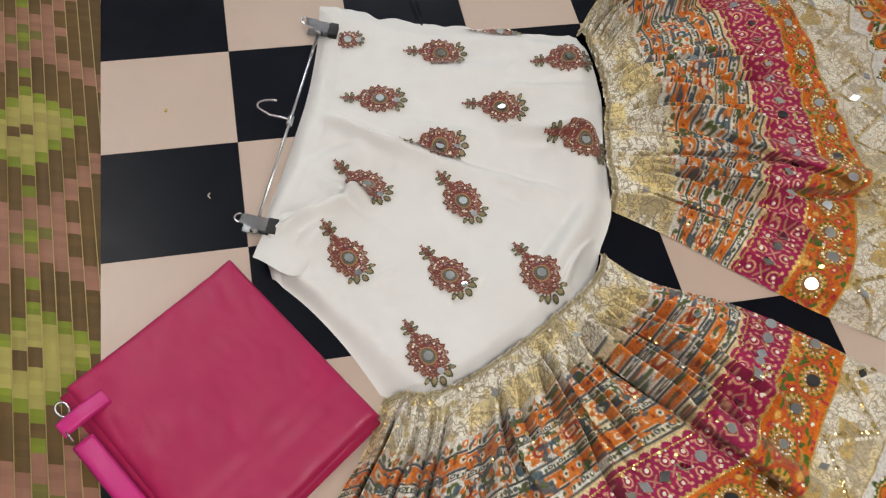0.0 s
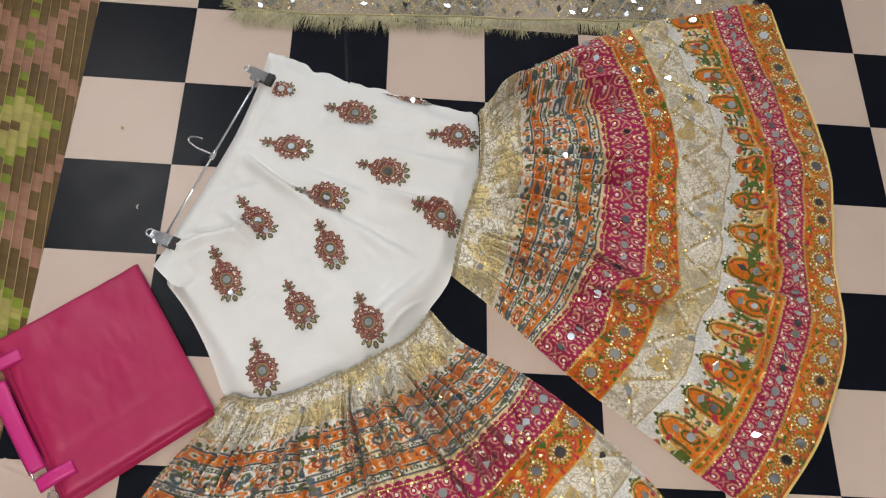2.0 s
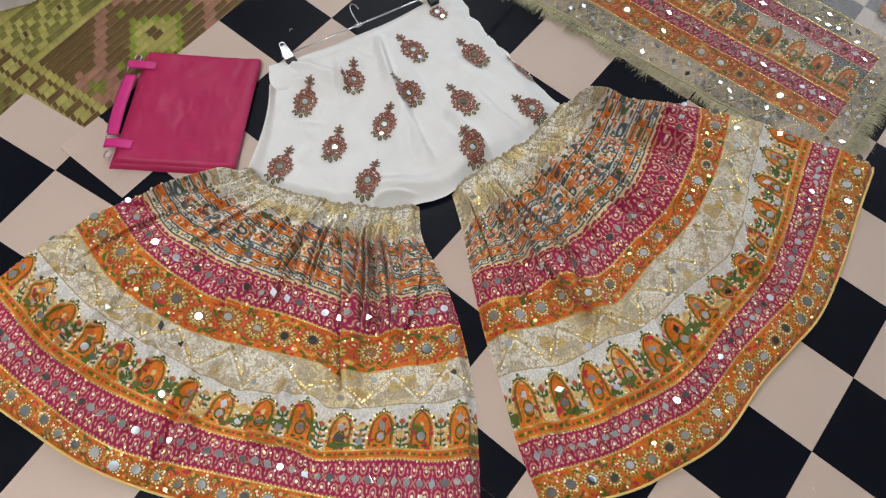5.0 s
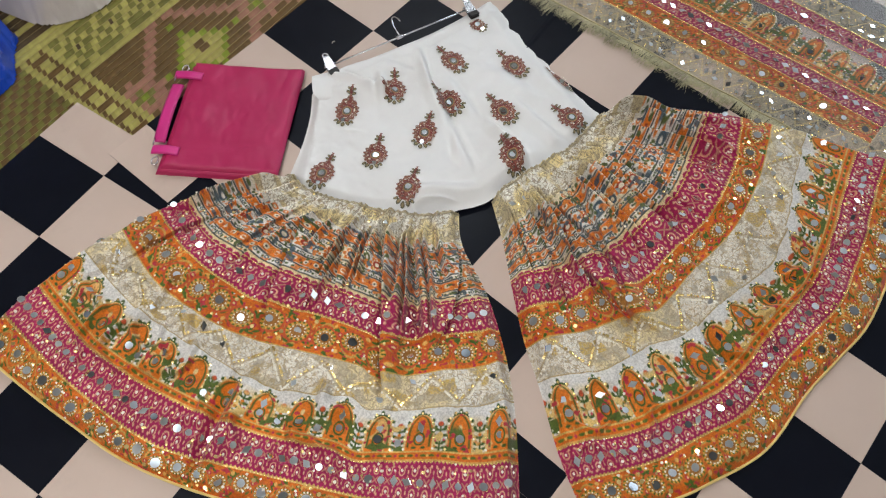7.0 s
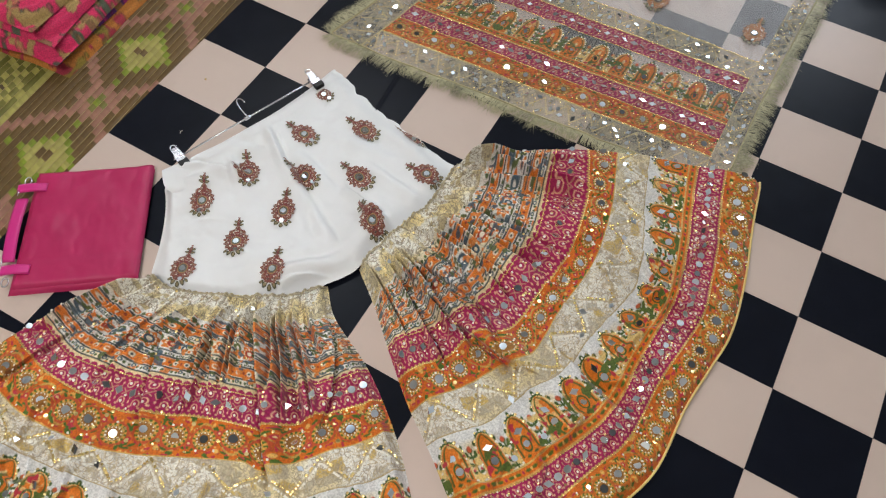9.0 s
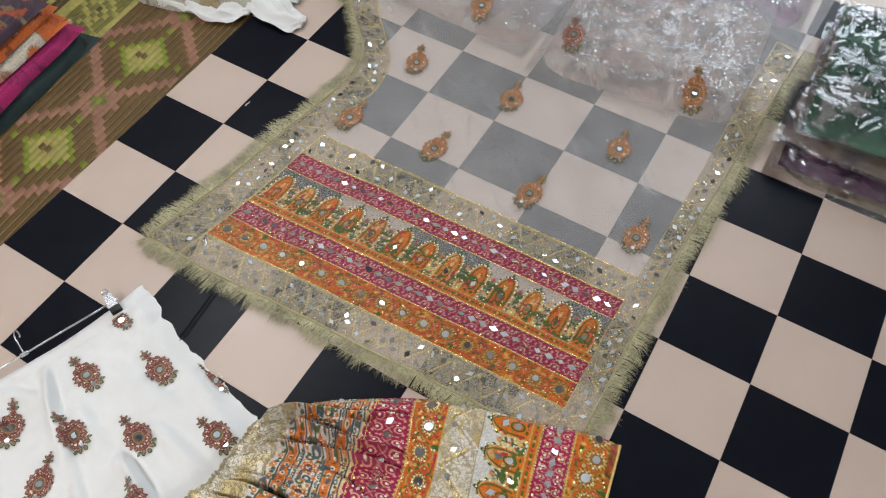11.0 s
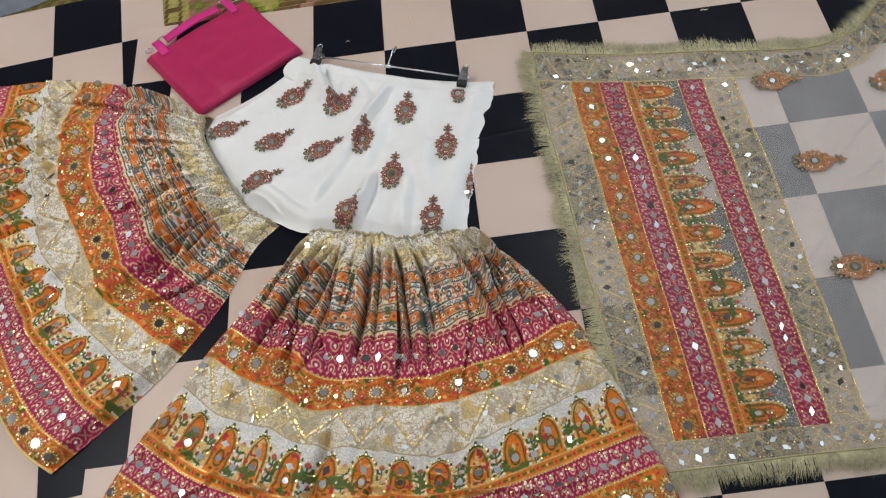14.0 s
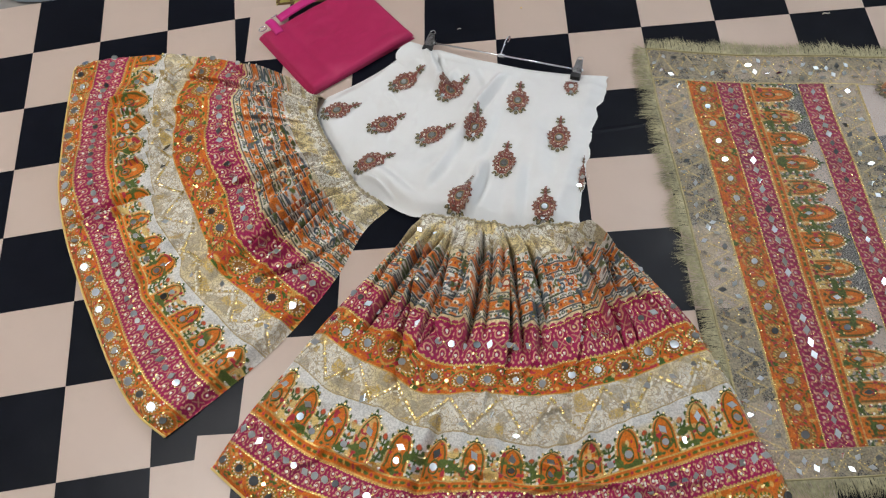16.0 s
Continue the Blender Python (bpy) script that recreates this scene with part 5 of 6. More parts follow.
_t = np.tile(np.linspace(0, np.pi, 17), 13)
_av = V_TOP + span * (np.repeat(np.arange(13), 17) + 0.5 + 0.38 * np.sign(np.cos(_t)) * np.abs(np.cos(_t)) ** 0.6) / 13
_au = U_CUT[3] + (U_CUT[4] - U_CUT[3]) * (0.22 + 0.65 * np.sin(_t) ** 0.8)
sequins("bead_trim", dup_at(_au, _av) + np.array([0, 0, 0.0012]), 0.0019, arch_b, M_PEARL, "tiny pearl beads", 5)


def fringe():
    """Loose threads along three edges; a braid covers their roots."""
    V, F, n0 = [], [], 0
    edges = (("u", np.linspace(0.0, 0.62, 1900), 0.0), ("u", np.linspace(0.0, 0.62, 1700), 1.0), ("v", np.linspace(0.0, 1.0, 1500), 0.0))
    for kind, s, at in edges:
        U, W = (s, np.full_like(s, at)) if kind == "u" else (np.full_like(s, at), s)
        P3 = dup_at(U, W)
        ins = dup_at(U, np.clip(W + (0.03 if at == 0 else -0.03), 0, 1)) if kind == "u" else dup_at(U + 0.02, W)
        out = P3[:, :2] - ins[:, :2]
        out /= np.linalg.norm(out, axis=1)[:, None]
        side = np.stack([-out[:, 1], out[:, 0]], 1)
        n = len(s)
        L = 0.043 * (0.65 + 0.5 * fbm(s * 60 + at * 9, s * 0 + 3, 2)) * _rng.uniform(0.75, 1.15, n)
        sway = (fbm(s * 45 + 5 + at * 17, s * 0 + 1, 2) - 0.5) * 1.6 + _rng.normal(0, 0.22, n)
        zz = 0.0045 + _rng.uniform(0, 0.006, n)
        base = P3[:, :2]
        p1 = base + out * (L * 0.5)[:, None] + side * (sway * L * 0.25)[:, None]
        p2 = base + out * (L * (1 - 0.15 * np.abs(sway)))[:, None] + side * (sway * L * 0.8)[:, None]
        wd = 0.00055
        z0 = P3[:, 2]
        far = np.maximum(0.004, z0 - 0.01)
        pts = [np.c_[base - side * wd, z0], np.c_[base + side * wd, z0], np.c_[p1 - side * wd, (z0 + far) / 2 + zz * 0.6], np.c_[p1 + side * wd, (z0 + far) / 2 + zz * 0.6], np.c_[p2, far * 0 + np.maximum(far, 0.0035) + zz * 0.3]]
        V.append(np.stack(pts, 1).reshape(-1, 3))
        b = n0 + np.arange(n)[:, None] * 5
        F += [b + np.array([0, 1, 3]), b + np.array([0, 3, 2]), b + np.array([2, 3, 4])]
        n0 += 5 * n
    ob = mesh_part("fringe", np.vstack(V), np.vstack(F), M_FRINGE, dupatta, "loose olive gold fringe threads", smooth=False)
    tagged(ob, kind="stuff")
    line_ = np.vstack([dup_at(np.linspace(0.62, 0, 220), np.zeros(220)), dup_at(np.zeros(160), np.linspace(0, 1, 160))[1:], dup_at(np.linspace(0, 0.62, 220), np.ones(220))[1:]])
    part("braid", tube(line_ + np.array([0, 0, 0.0010]), 0.0015, 6), surface("braid_thread", (0.40, 0.35, 0.18), rough=0.5, vary=0.25, scale=200, bump=0.5, bump_scale=900), dupatta, "pale gold braid along the edge")


fringe()
for X, Y, deg in ((1.0, -0.30, -4), (1.282, -0.341, 18), (1.018, -0.562, -4), (1.286, -0.654, 10), (1.006, -0.855, -6), (1.264, -0.992, 8), (1.013, -1.146, -2), (1.55, -0.10, 22), (1.90, -0.33, 22), (1.51, -0.43, 22), (1.53, -0.72, 20), (1.90, -0.80, 16), (1.50, -1.10, 16), (2.15, -0.1, 22), (2.2, -0.6, 18)):
    x, y = from_plan(X, Y)
    place_motif(net, x, y, deg, BUTI if (X * 10) % 2 < 1.2 else MOTIF, lambda a, b: dup_height(a, b) + 0.0018, 1.06)


# ---- the trouser hanger ----
def clip_hanger():
    ob = tagged(new("clip_hanger"), "chrome wire trouser hanger clipped to the white waistband", "hanger")
    a, b = Vector((-0.181 * K, -0.018 * K, 0.026)), Vector((0.205 * K, -0.163 * K, 0.026))
    d = (b - a).normalized()
    q = Vector((-d.y, d.x, 0))
    if q.y > 0:
        q = -q
    part("wire", tube([a - d * 0.012, a.lerp(b, 0.5), b + d * 0.012], 0.0019, 10), M_CHROME, ob)
    m = a.lerp(b, 0.49)
    up = -q
    hook = [m + up * s for s in (0.0, 0.008, 0.026)] + [m + up * 0.026 + Vector((0.0, 0.0, 0.002)) + up * (0.016 * math.sin(t)) + d * (0.0055 * (1 - math.cos(t))) for t in np.linspace(0.2, 3.7, 14)]
    hook = [p + Vector((0, 0, 0.003 + 0.02 * i / len(hook))) for i, p in enumerate(hook)]
    part("hook", tube(hook, 0.0016, 8), M_CHROME, ob, "open chrome hook")
    part("collar", tube([m - d * 0.007, m + d * 0.007], 0.0042, 10), M_CHROME, ob)
    for c in (a, b):
        clip = new("clip")
        clip.parent = ob
        ang = math.atan2(q.y, q.x)
        clip.matrix_basis = Matrix.Translation(c) @ Matrix.Rotation(ang, 4, "Z")
        for s in (1, -1):
            jaw = bmesh.new()
            prof = [(-0.018, 0.010), (-0.010, 0.0095), (0.0, 0.0055), (0.010, 0.0045), (0.022, 0.0022)]
            rows_ = [[jaw.verts.new((x, yy, s * z + t)) for yy in (-w, w)] for (x, z), w in zip(prof, (0.006, 0.0075, 0.0085, 0.009, 0.0095)) for t in (0,)]
            for r0, r1 in zip(rows_, rows_[1:]):
                jaw.faces.new((r0[0], r0[1], r1[1], r1[0]))
            bmesh.ops.solidify(jaw, geom=jaw.faces[:], thickness=0.0011)
            part("jaw", jaw, M_CHROME, clip)
            part("grip", box(0.013, 0.025, -0.010, 0.010, s * 0.0032 - 0.0018, s * 0.0032 + 0.0018, 0.0008), M_RUBBER, clip, "black rubber grip")
        part("spring", tube([Vector((-0.001, -0.0095, 0)), Vector((-0.001, 0.0095, 0))], 0.0042, 10), M_CHROME, clip)
        part("thumb_loop", tube([Vector((-0.018 - 0.007 * math.sin(t), 0.0058 * math.cos(t), 0.010)) for t in np.linspace(0, math.pi, 9)], 0.0013, 6), M_CHROME, clip)


clip_hanger()


# ---- the pink pouch ----
def pouch():
    ob = tagged(new("handbag"), "hot pink folded leatherette pouch with straps, lying flat", "bag")
    ex, ey = Vector((0.168, -0.238, 0)).normalized(), Vector((0.285, 0.187, 0)).normalized()
    cx, cy = -0.449 * K, 0.054 * K
    W, H = 0.290 * K, 0.338 * K
    n, m = 70, 70
    for layer, (z0, th, gx, gy) in enumerate(((0.003, 0.008, -0.004, -0.001), (0.010, 0.008, -0.002, -0.003), (0.016, 0.010, 0.003, 0.0))):
        U, V = np.meshgrid(np.linspace(-1, 1, n), np.linspace(-1, 1, m))
        sx, sy = np.sign(U) * np.abs(U), np.sign(V) * np.abs(V)
        rim = np.clip(1 - np.maximum(np.abs(U), np.abs(V)) ** 26, 0, 1) ** 0.5
        bow = 1 + 0.012 * (fbm(U * 2 + layer * 5, V * 2, 2) - 0.5)
        X = sx * (W / 2 - 0.002 * layer) * bow + gx
        Y = sy * (H / 2 - 0.002 * layer) * bow + gy
        Z = z0 + th * rim + 0.004 * np.abs(fbm(U * 5 + 9, V * 3, 2) - 0.5) * rim + 0.008 * (fbm(U * 1.8 + 3, V * 1.8 + layer, 2) - 0.5) * rim - 0.003 * np.exp(-(((V + 0.55) / 0.1) ** 2)) * rim
        wx = cx + X * ex.x + Y * ey.x
        wy = cy + X * ex.y + Y * ey.y
        mesh_part(("back_panel", "lining", "front_panel")[layer], np.stack([wx, wy, Z], -1).reshape(-1, 3), grid_faces(n, m), M_PINK, ob)
    base = Matrix(((ex.x, ey.x, 0, cx), (ex.y, ey.y, 0, cy), (0, 0, 1, 0), (0, 0, 0, 1)))

    def strap(name, x0, x1, y0, y1, z, lift, label):
        L, k = 26, 8
        U, V = np.meshgrid(np.linspace(0, 1, L), np.linspace(-1, 1, k))
        X = x0 + U * (x1 - x0)
        Y = (y0 + y1) / 2 + V * (y1 - y0) / 2
        Z = z + lift * np.sin(np.pi * U) + 0.0018 * np.sqrt(np.clip(1 - V**4, 0, 1))
        top = np.stack([X, Y, Z], -1).reshape(-1, 3)
        bot = top - np.array([0, 0, 0.0028])
        F = grid_faces(L, k)
        o = mesh_part(name, np.vstack([top, bot]), np.vstack([F, F[:, ::-1] + L * k]), M_PINKSTRAP, ob, label)
        md = o.modifiers.new("edge", "SOLIDIFY")
        md.thickness = 0.0016
        o.matrix_basis = base
        return o

    hx, hy = -W / 2, H / 2
    strap("loop", hx - 0.020, hx + 0.034, hy * 0.66 - 0.010, hy * 0.66 + 0.008, 0.028, 0.003, "short pink strap loop")
    strap("loop", hx - 0.016, hx + 0.034, -hy * 0.74 - 0.008, -hy * 0.74 + 0.011, 0.028, 0.004, "short pink strap loop")
    h = strap("handle", -hy * 0.56, hy * 0.50, -0.011, 0.011, 0.024, 0.006, "long pink strap handle")
    h.matrix_basis = base @ Matrix.Translation((hx - 0.010, 0, 0)) @ Matrix.Rotation(radians(90), 4, "Z")
    for yy in (hy * 0.80, -hy * 0.90):
        r = [Vector((hx - 0.006 + 0.006 * math.cos(t), yy + 0.009 * math.sin(t), 0.024)) for t in np.linspace(0, 2 * math.pi, 16, endpoint=False)]
        part("ring", tube(r, 0.0014, 7, True), M_CHROME, ob, "chrome ring").matrix_basis = base
    for yy in (hy * 0.55, -hy * 0.62):
        part("link", tube([Vector((hx - 0.016, yy - 0.006, 0.031)), Vector((hx - 0.016, yy + 0.008, 0.031))], 0.0013, 6), M_CHROME, ob, "chrome link").matrix_basis = base


pouch()


# ---- piles of folded cloth and bags round the edge ----
def floral(x, y, base, spots, s, seed, lo=0.64):
    pr = Print(x.shape, base)
    for k, c in enumerate(spots):
        f = fbm(x * s + seed * 7 + k * 13, y * s + k * 5 + seed, 2)
        pr.lay(step(lo, lo + 0.04, f), c)
        pr.lay((1 - step(0.008, 0.022, np.abs(f - lo))) * 0.8, tuple(v * 0.35 for v in c))
    return pr.c


def folded_cloth(name, label, cx, cy, z, w, d, h, deg, base, spots, seed, sag=0.0, s=42, n=112, material=None, parent=None, cat="fabric"):
    """A length of cloth folded into a soft slab with a rounded fold."""
    U, V = np.meshgrid(np.linspace(-1, 1, n), np.linspace(-1, 1, n))
    r = (np.abs(U) ** 4.5 + np.abs(V) ** 4.5)
    rim = np.clip(1 - r, 0, 1) ** 0.45
    wob = 1 + 0.05 * (fbm(U * 2 + seed, V * 2 + 4, 2) - 0.5)
    X, Y = U * w / 2 * wob, V * d / 2 * wob
    Z = z + h * rim * (0.85 + 0.3 * fbm(U * 2.2 + seed * 3, V * 2.2, 2)) - sag * (1 - rim) + 0.004 * fbm(U * 9, V * 9 + seed, 2) * rim
    # the cut edges show as thin steps down the sides
    Z = Z + 0.0015 * np.sin(rim * 40) * (rim < 0.85)
    a = radians(deg)
    P3 = np.stack([cx + X * math.cos(a) - Y * math.sin(a), cy + X * math.sin(a) + Y * math.cos(a), Z], -1)
    c = floral(X + seed, Y, base, spots, s, seed)
    ob = mesh_part(name, P3.reshape(-1, 3), grid_faces(n, n), material or M_PRINT, parent, "" if parent else label, colours=c.reshape(-1, 4))
    if not parent:
        tagged(ob, label, cat, group="folded cloth on the mat")
    return ob


HOT, MAG, DKGREEN, ORG, PURP = (0.75, 0.03, 0.13), (0.42, 0.01, 0.13), (0.015, 0.035, 0.035), (0.65, 0.14, 0.02), (0.12, 0.015, 0.16)
TAN, MULTI = (0.50, 0.38, 0.22), ((0.10, 0.12, 0.07), (0.32, 0.16, 0.07), (0.45, 0.30, 0.10))
p1 = (0.145 * K, 0.66 * K)
folded_cloth("folded_cloth", "orange and yellow printed cloth folded on the mat", p1[0] + 0.01, p1[1] - 0.005, 0.0, 0.42, 0.30, 0.026, 4, (0.55, 0.20, 0.03), ((0.42, 0.03, 0.06), (0.30, 0.22, 0.03)), 1)
folded_cloth("folded_cloth", "purple printed cloth folded in a pile", p1[0] + 0.012, p1[1] + 0.005, 0.020, 0.39, 0.28, 0.022, 2, PURP, ((0.50, 0.02, 0.20), (0.35, 0.15, 0.03)), 2)
folded_cloth("folded_cloth", "hot pink printed cloth folded in a pile", p1[0] - 0.012, p1[1], 0.038, 0.40, 0.29, 0.036, 5, HOT, MULTI, 3)
folded_cloth("folded_cloth", "hot pink printed cloth folded in a pile", p1[0] - 0.008, p1[1] + 0.008, 0.070, 0.37, 0.27, 0.036, 7, HOT, MULTI, 4)
folded_cloth("folded_cloth", "hot pink printed cloth folded on top of a pile", p1[0] - 0.025, p1[1] + 0.015, 0.102, 0.34, 0.25, 0.034, 3, HOT, MULTI, 5)
p2 = (0.615 * K, 0.735 * K)
folded_cloth("folded_cloth", "dark green cloth folded on the mat", p2[0], p2[1], 0.0, 0.40, 0.32, 0.040, 6, DKGREEN, ((0.02, 0.05, 0.045),), 6)
folded_cloth("folded_cloth", "magenta cloth folded in a pile", p2[0] - 0.01, p2[1] + 0.005, 0.036, 0.38, 0.31, 0.038, 8, MAG, ((0.36, 0.01, 0.12),), 7)
folded_cloth("folded_cloth", "orange and white printed cloth folded in a pile", p2[0] - 0.01, p2[1] + 0.015, 0.070, 0.36, 0.29, 0.030, 5, (0.68, 0.60, 0.48), (ORG, (0.08, 0.09, 0.04), ORG), 8, s=18)
folded_cloth("folded_cloth", "orange printed cloth folded in a pile", p2[0] - 0.015, p2[1] + 0.02, 0.098, 0.35, 0.28, 0.028, 9, ORG, ((0.65, 0.55, 0.4), (0.2, 0.05, 0.02)), 9)
folded_cloth("folded_cloth", "dark printed cloth folded on top of a pile", p2[0] - 0.02, p2[1] + 0.02, 0.124, 0.33, 0.27, 0.030, 6, (0.06, 0.03, 0.05), ((0.4, 0.08, 0.03), (0.2, 0.15, 0.08)), 10)
folded_cloth("folded_cloth", "red and gold brocade cloth folded on the mat", 1.02 * K, 1.06 * K, 0.0, 0.34, 0.26, 0.05, 12, (0.24, 0.05, 0.02), ((0.45, 0.22, 0.06), (0.10, 0.02, 0.02)), 11, s=40)
folded_cloth("folded_cloth", "brown brocade cloth folded in a pile", 1.04 * K, 1.08 * K, 0.046, 0.31, 0.24, 0.05, 9, (0.12, 0.05, 0.03), ((0.40, 0.26, 0.10), (0.30, 0.08, 0.04)), 12, s=40)
folded_cloth("folded_cloth", "dark red printed cloth folded on the mat", 1.46 * K, 0.50 * K, 0.0, 0.26, 0.30, 0.06, 20, (0.08, 0.012, 0.012), ((0.25, 0.02, 0.03), (0.02, 0.02, 0.02)), 13)


def heap(name, label, cat, cx, cy, w, d, h, deg, material, seed, folds=7.0, colours=None, n=110):
    """A soft crumpled heap."""
    U, V = np.meshgrid(np.linspace(-1, 1, n), np.linspace(-1, 1, n))
    ang = np.arctan2(V, U)
    edge = 0.80 + 0.30 * (fbm(np.cos(ang) * 1.6 + seed, np.sin(ang) * 1.6, 2) - 0.4)
    r = np.hypot(U, V) / edge
    dome = np.clip(1 - np.minimum(r, 1) ** 2.4, 0, 1) ** 0.6
    crum = np.abs(fbm(U * folds + seed * 5, V * folds, 3) - 0.5)
    Z = 0.002 + h * dome * (0.75 + 0.5 * fbm(U * 1.8 + seed, V * 1.8, 2)) - 0.35 * h * (0.12 - np.minimum(crum, 0.12)) / 0.12 * dome ** 0.5 * 0.5
    idx = grid_faces(n, n)
    ok = (r.ravel()[idx] < 1.0).any(1)
    idx = idx[ok]
    used, inv = np.unique(idx, return_inverse=True)
    a = radians(deg)
    X, Y = U * w / 2, V * d / 2
    P3 = np.stack([cx + X * math.cos(a) - Y * math.sin(a), cy + X * math.sin(a) + Y * math.cos(a), np.maximum(Z, 0.002)], -1).reshape(-1, 3)[used]
    c = None if colours is None else floral(X, Y, *colours, 22, seed).reshape(-1, 4)[used]
    return tagged(mesh_part(name, P3, inv.reshape(-1, 4), material, colours=c), label, cat)


heap("crumpled_cloth", "white and tan printed cloth crumpled beside the mat", "fabric", 1.25 * K, 0.50 * K, 0.30, 0.52, 0.10, 10, M_PRINT, 3, 6, ((0.66, 0.62, 0.55), (TAN, (0.66, 0.62, 0.55))))
def draped_strip(name, label, points, width, seed, material):
    """A loose strip of thin cloth lying in waves."""
    c = curve(np.array(points, float) * K, 70)
    t = np.gradient(c, axis=0)
    t /= np.linalg.norm(t, axis=1)[:, None]
    nrm = np.stack([-t[:, 1], t[:, 0]], 1)
    s = np.linspace(0, 1, 70)
    a = np.linspace(-1, 1, 26)
    S, A = np.meshgrid(s, a, indexing="ij")
    wd = width / 2 * (0.7 + 0.6 * fbm(s * 4 + seed, s * 0, 2)) * (1 - 0.5 * step(0.9, 1.0, s))
    xy = c[:, None] + nrm[:, None] * (A * wd[:, None])[..., None]
    z = 0.006 + 0.028 * np.abs(fbm(A * 2.4 + seed, S * 5, 2) - 0.5) * 2 + 0.03 * (1 - S) * (1 - A**2)
    tagged(mesh_part(name, np.concatenate([xy, z[..., None]], -1).reshape(-1, 3), grid_faces(26, 70), material), label, "fabric")


draped_strip("white_scarf", "thin white scarf end trailing over the floor", [(1.12, 0.62), (1.14, 0.45), (1.16, 0.33), (1.20, 0.22)], 0.07, 2, M_WHITE)
draped_strip("white_scarf", "thin white scarf end trailing over the black check", [(1.32, 0.50), (1.30, 0.33), (1.26, 0.20), (1.235, 0.11), (1.245, 0.045)], 0.085, 6, M_WHITE)
draped_strip("white_scarf", "thin white scarf end trailing over the floor", [(1.28, 0.30), (1.33, 0.20), (1.33, 0.12)], 0.05, 9, M_WHITE)
heap("plastic_sack", "soft white stuffed sack standing on the mat", "bag", -0.36 * K, 0.86 * K, 0.48, 0.46, 0.20, 15, surface("white_sack", (0.60, 0.55, 0.52), rough=0.5, vary=0.08, sheen=0.1), 5, 5)
heap("plastic_bag", "bright blue crumpled plastic bag on the mat", "bag", -0.83 * K, 0.79 * K, 0.36, 0.42, 0.22, 30, surface("blue_plastic", (0.010, 0.07, 0.55), rough=0.25, vary=0.15, bump=0.5, bump_scale=30, dist=0.01), 12, 8)
heap("grey_cloth", "blue grey cloth crumpled at the edge of the floor", "fabric", -1.24 * K, 0.47 * K, 0.62, 0.24, 0.06, 8, surface("grey_cotton", (0.20, 0.23, 0.28), rough=0.8, vary=0.25), 21, 9)


def packet(label, cx, cy, z, w, d, h, deg, base, spots, seed, metal=0.15, s=22):
    """A sequinned garment folded flat inside a clear wrapping."""
    ob = tagged(new("wrapped_garment"), label, "packet", group="wrapped garments in a pile")
    a = radians(deg)
    for k in range(2):
        n = 70
        U, V = np.meshgrid(np.linspace(-1, 1, n), np.linspace(-1, 1, n))
        rim = np.clip(1 - (np.abs(U) ** 6 + np.abs(V) ** 6), 0, 1) ** 0.5
        g = 1.0 if k == 0 else 1.06
        bump = fbm(U * (3 if k == 0 else 7) + seed, V * (3 if k == 0 else 5), 3)
        ridg = np.abs(fbm((U + V) * 4 + seed * 2, (U - V) * 1.6, 2) - 0.5)
        Z = z + h * rim * (0.8 + 0.25 * bump) + (0.003 + 0.011 * rim * (1 - np.minimum(ridg / 0.05, 1)) if k else 0)
        X, Y = U * w / 2 * g, V * d / 2 * g
        P3 = np.stack([cx + X * math.cos(a) - Y * math.sin(a), cy + X * math.sin(a) + Y * math.cos(a), Z], -1).reshape(-1, 3)
        if k == 0:
            c = floral(X, Y, base, spots, s, seed)
            c[..., 3] = metal
            mesh_part("garment", P3, grid_faces(n, n), M_PRINT, ob, colours=c.reshape(-1, 4))
        else:
            mesh_part("wrapping", P3, grid_faces(n, n), M_FILM, ob, "creased clear plastic wrapping")
    rng = np.random.default_rng(seed)
    cnt = 600
    X, Y = rng.uniform(-0.45, 0.45, cnt) * w, rng.uniform(-0.45, 0.45, cnt) * d
    sequins("sequin_trim", np.stack([cx + X * math.cos(a) - Y * math.sin(a), cy + X * math.sin(a) + Y * math.cos(a), np.full(cnt, z + h * 1.02)], 1), 0.003, ob, M_MIRROR, "small mirror sequins")
    return ob


LILAC, ROSEGOLD, BRONZE, EMER = (0.72, 0.28, 0.62), (0.60, 0.34, 0.25), (0.20, 0.13, 0.10), (0.02, 0.12, 0.06)
packet("rose gold sequinned garment folded in clear plastic", 1.73 * K, -0.92 * K, 0.0, 0.44, 0.46, 0.040, 4, ROSEGOLD, ((0.72, 0.56, 0.46), (0.34, 0.20, 0.16)), 31)
packet("rose gold sequinned garment folded in clear plastic", 1.78 * K, -0.30 * K, 0.0, 0.46, 0.48, 0.040, -4, ROSEGOLD, ((0.70, 0.54, 0.45), (0.40, 0.20, 0.20)), 32)
packet("lilac sequinned garment folded in clear plastic", 2.17 * K, -0.35 * K, 0.0, 0.40, 0.60, 0.056, 6, LILAC, ((0.74, 0.44, 0.70), (0.40, 0.26, 0.40)), 33, 0.1)
packet("lilac sequinned garment folded in clear plastic", 2.19 * K, -1.00 * K, 0.0, 0.40, 0.40, 0.056, 2, LILAC, ((0.74, 0.44, 0.70), (0.34, 0.2, 0.36)), 34, 0.1)
packet("pale grey garment folded in clear plastic", 1.72 * K, 0.36 * K, 0.0, 0.40, 0.36, 0.045, 12, (0.45, 0.44, 0.46), ((0.5, 0.48, 0.5),), 35, 0.1)
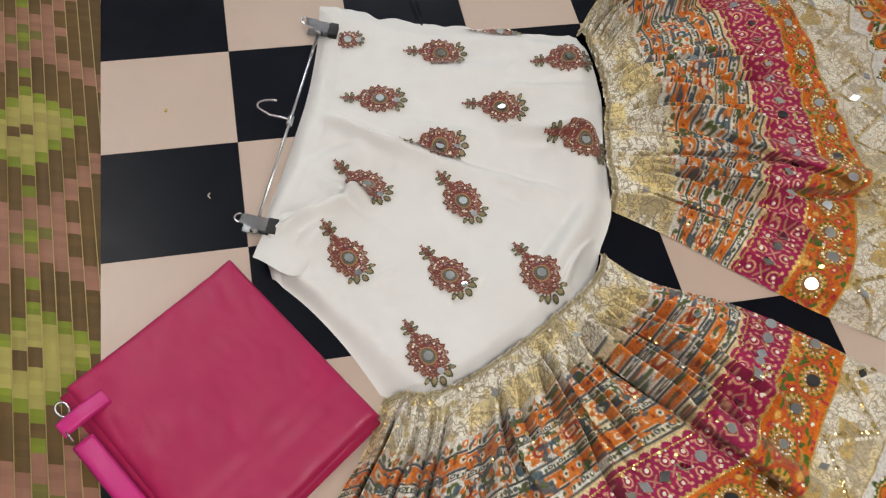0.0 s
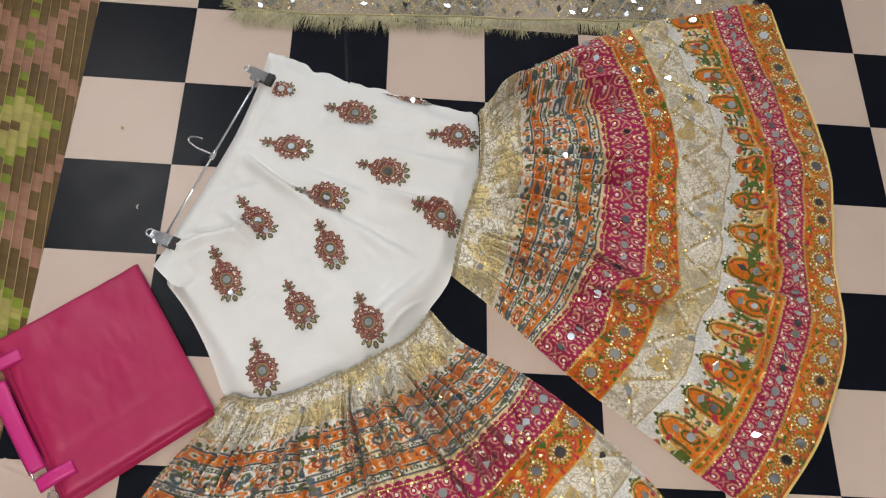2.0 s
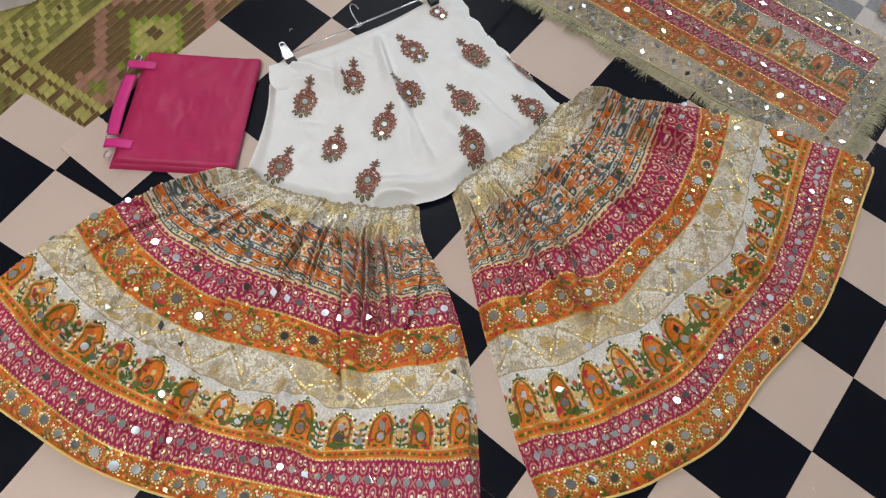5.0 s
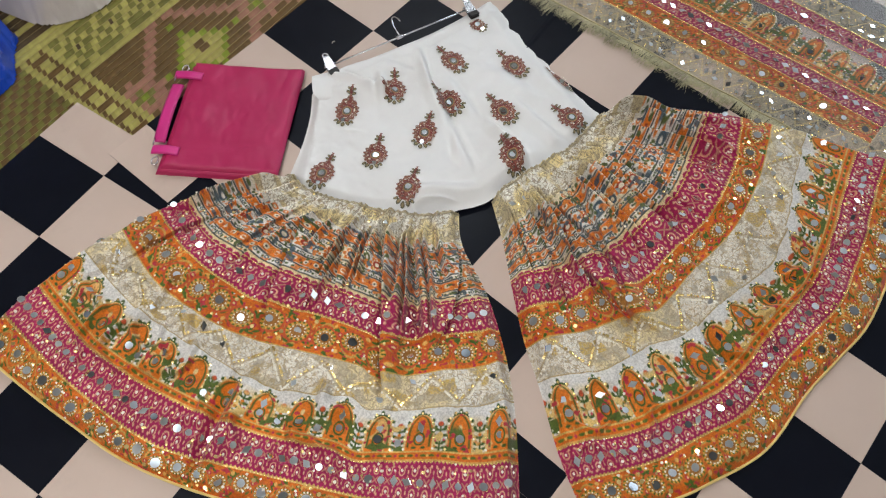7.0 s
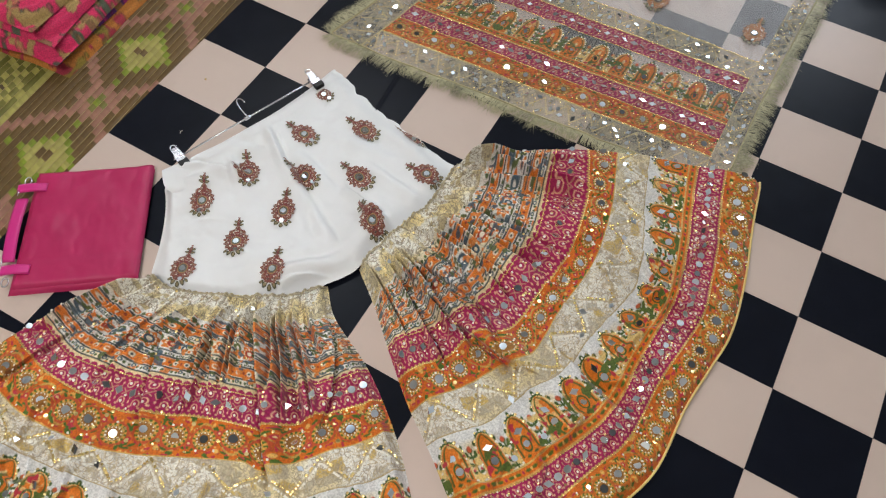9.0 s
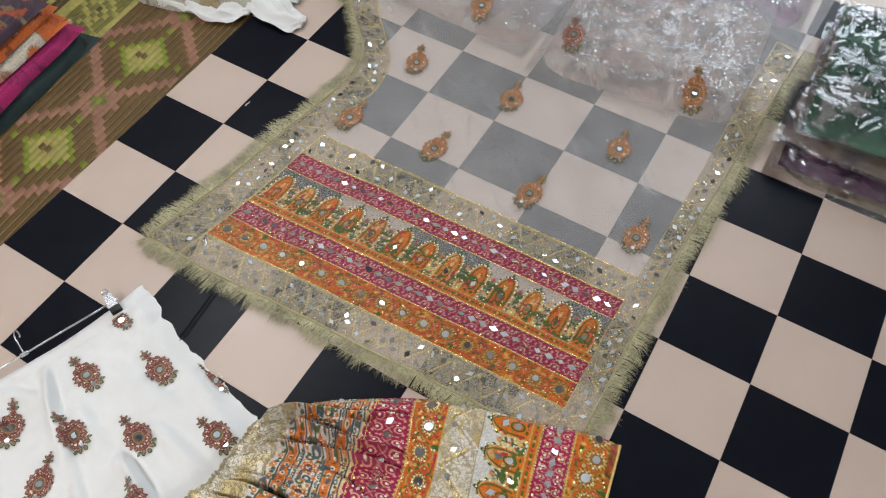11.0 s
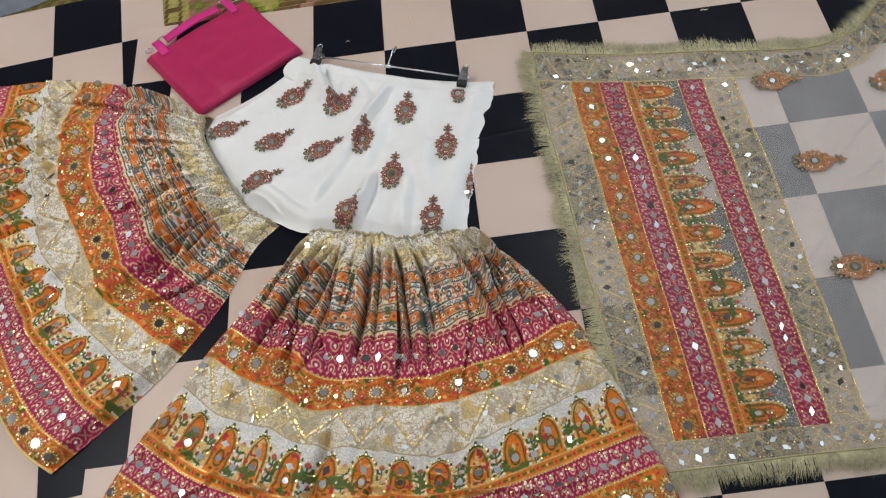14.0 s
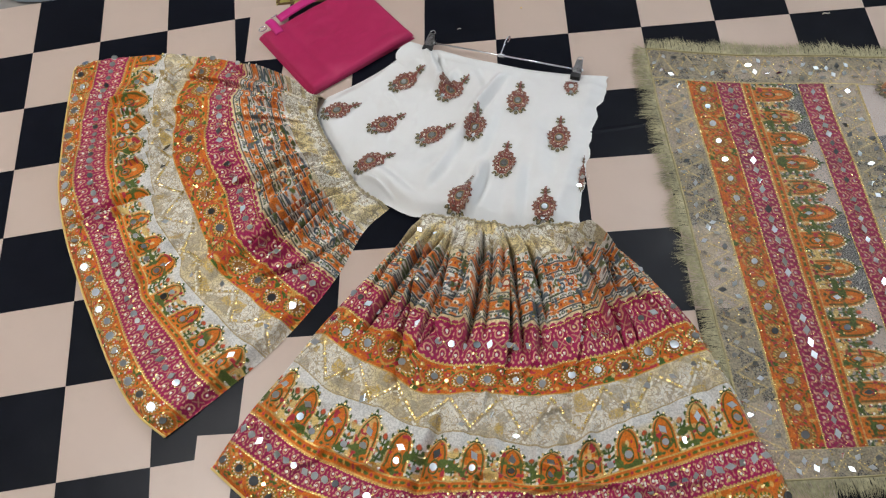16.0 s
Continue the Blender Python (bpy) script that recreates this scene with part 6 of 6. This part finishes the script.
packet("beige garment folded in clear plastic at the bottom of a pile", 1.70 * K, -1.66 * K, 0.0, 0.50, 0.46, 0.022, 0, (0.42, 0.34, 0.26), ((0.35, 0.25, 0.18),), 36, 0.2)
packet("purple sequinned garment folded in clear plastic", 1.71 * K, -1.66 * K, 0.022, 0.48, 0.46, 0.030, 2, (0.13, 0.045, 0.12), ((0.25, 0.12, 0.2), (0.08, 0.03, 0.07)), 37)
packet("bronze sequinned garment folded in clear plastic", 1.73 * K, -1.65 * K, 0.052, 0.46, 0.45, 0.026, -2, BRONZE, ((0.30, 0.22, 0.16), (0.08, 0.05, 0.05)), 38)
packet("green sequinned garment folded in clear plastic", 1.76 * K, -1.66 * K, 0.078, 0.44, 0.44, 0.030, 3, EMER, ((0.05, 0.20, 0.11), (0.35, 0.33, 0.30)), 39)


# ---- creases in the vinyl ----
def crease(x0, y0, x1, y1, material):
    """A low ridge where the sheet has been folded."""
    n = 24
    c = np.stack([np.linspace(x0, x1, n), np.linspace(y0, y1, n)], 1) * K
    d = np.array([x1 - x0, y1 - y0]) / math.hypot(x1 - x0, y1 - y0)
    s = np.array([-d[1], d[0]])
    P3 = np.stack([np.c_[c + s * o, np.full(n, 0.0031 + h) + 0.0002 * np.sin(np.arange(n))] for o, h in ((-0.006, 0), (-0.002, 0.0007), (0, 0.0012), (0.002, 0.0007), (0.006, 0))], 1)
    mesh_part("crease", P3.reshape(-1, 3), grid_faces(5, n), material, floor_ob)


crease(0.205, -0.352, 0.395, -0.335, M_BLACK)
crease(-0.66, 0.06, -0.60, 0.205, M_BEIGE)

# ---- specks on the floor ----
def speck(name, label, cat, X, Y, pts, r, material):
    ob = part(name, tube([Vector((X * K + a, Y * K + b, 0.0045 + r)) for a, b in pts], r, 6), material)
    tagged(ob, label, cat, group="litter on the floor")


speck("thread_scrap", "tiny pale thread scrap on the floor", "thread", 0.892, -0.014, [(-0.007, 0), (-0.002, 0.002), (0.003, 0), (0.008, 0.001)], 0.0012, M_PEARL)
speck("bead", "tiny gold bead on the floor", "bead", 0.079, 0.111, [(-0.0015, 0), (0.0015, 0)], 0.0020, M_GOLD)
speck("thread_scrap", "tiny pale thread scrap on the floor", "thread", -0.10, 0.05, [(-0.004, 0), (0, 0.003), (0.004, 0)], 0.0007, M_PEARL)
speck("thread_scrap", "tiny pale thread scrap on the floor", "thread", -0.30, -1.55, [(-0.004, 0), (0, 0.002), (0.005, -0.001)], 0.0007, M_PEARL)
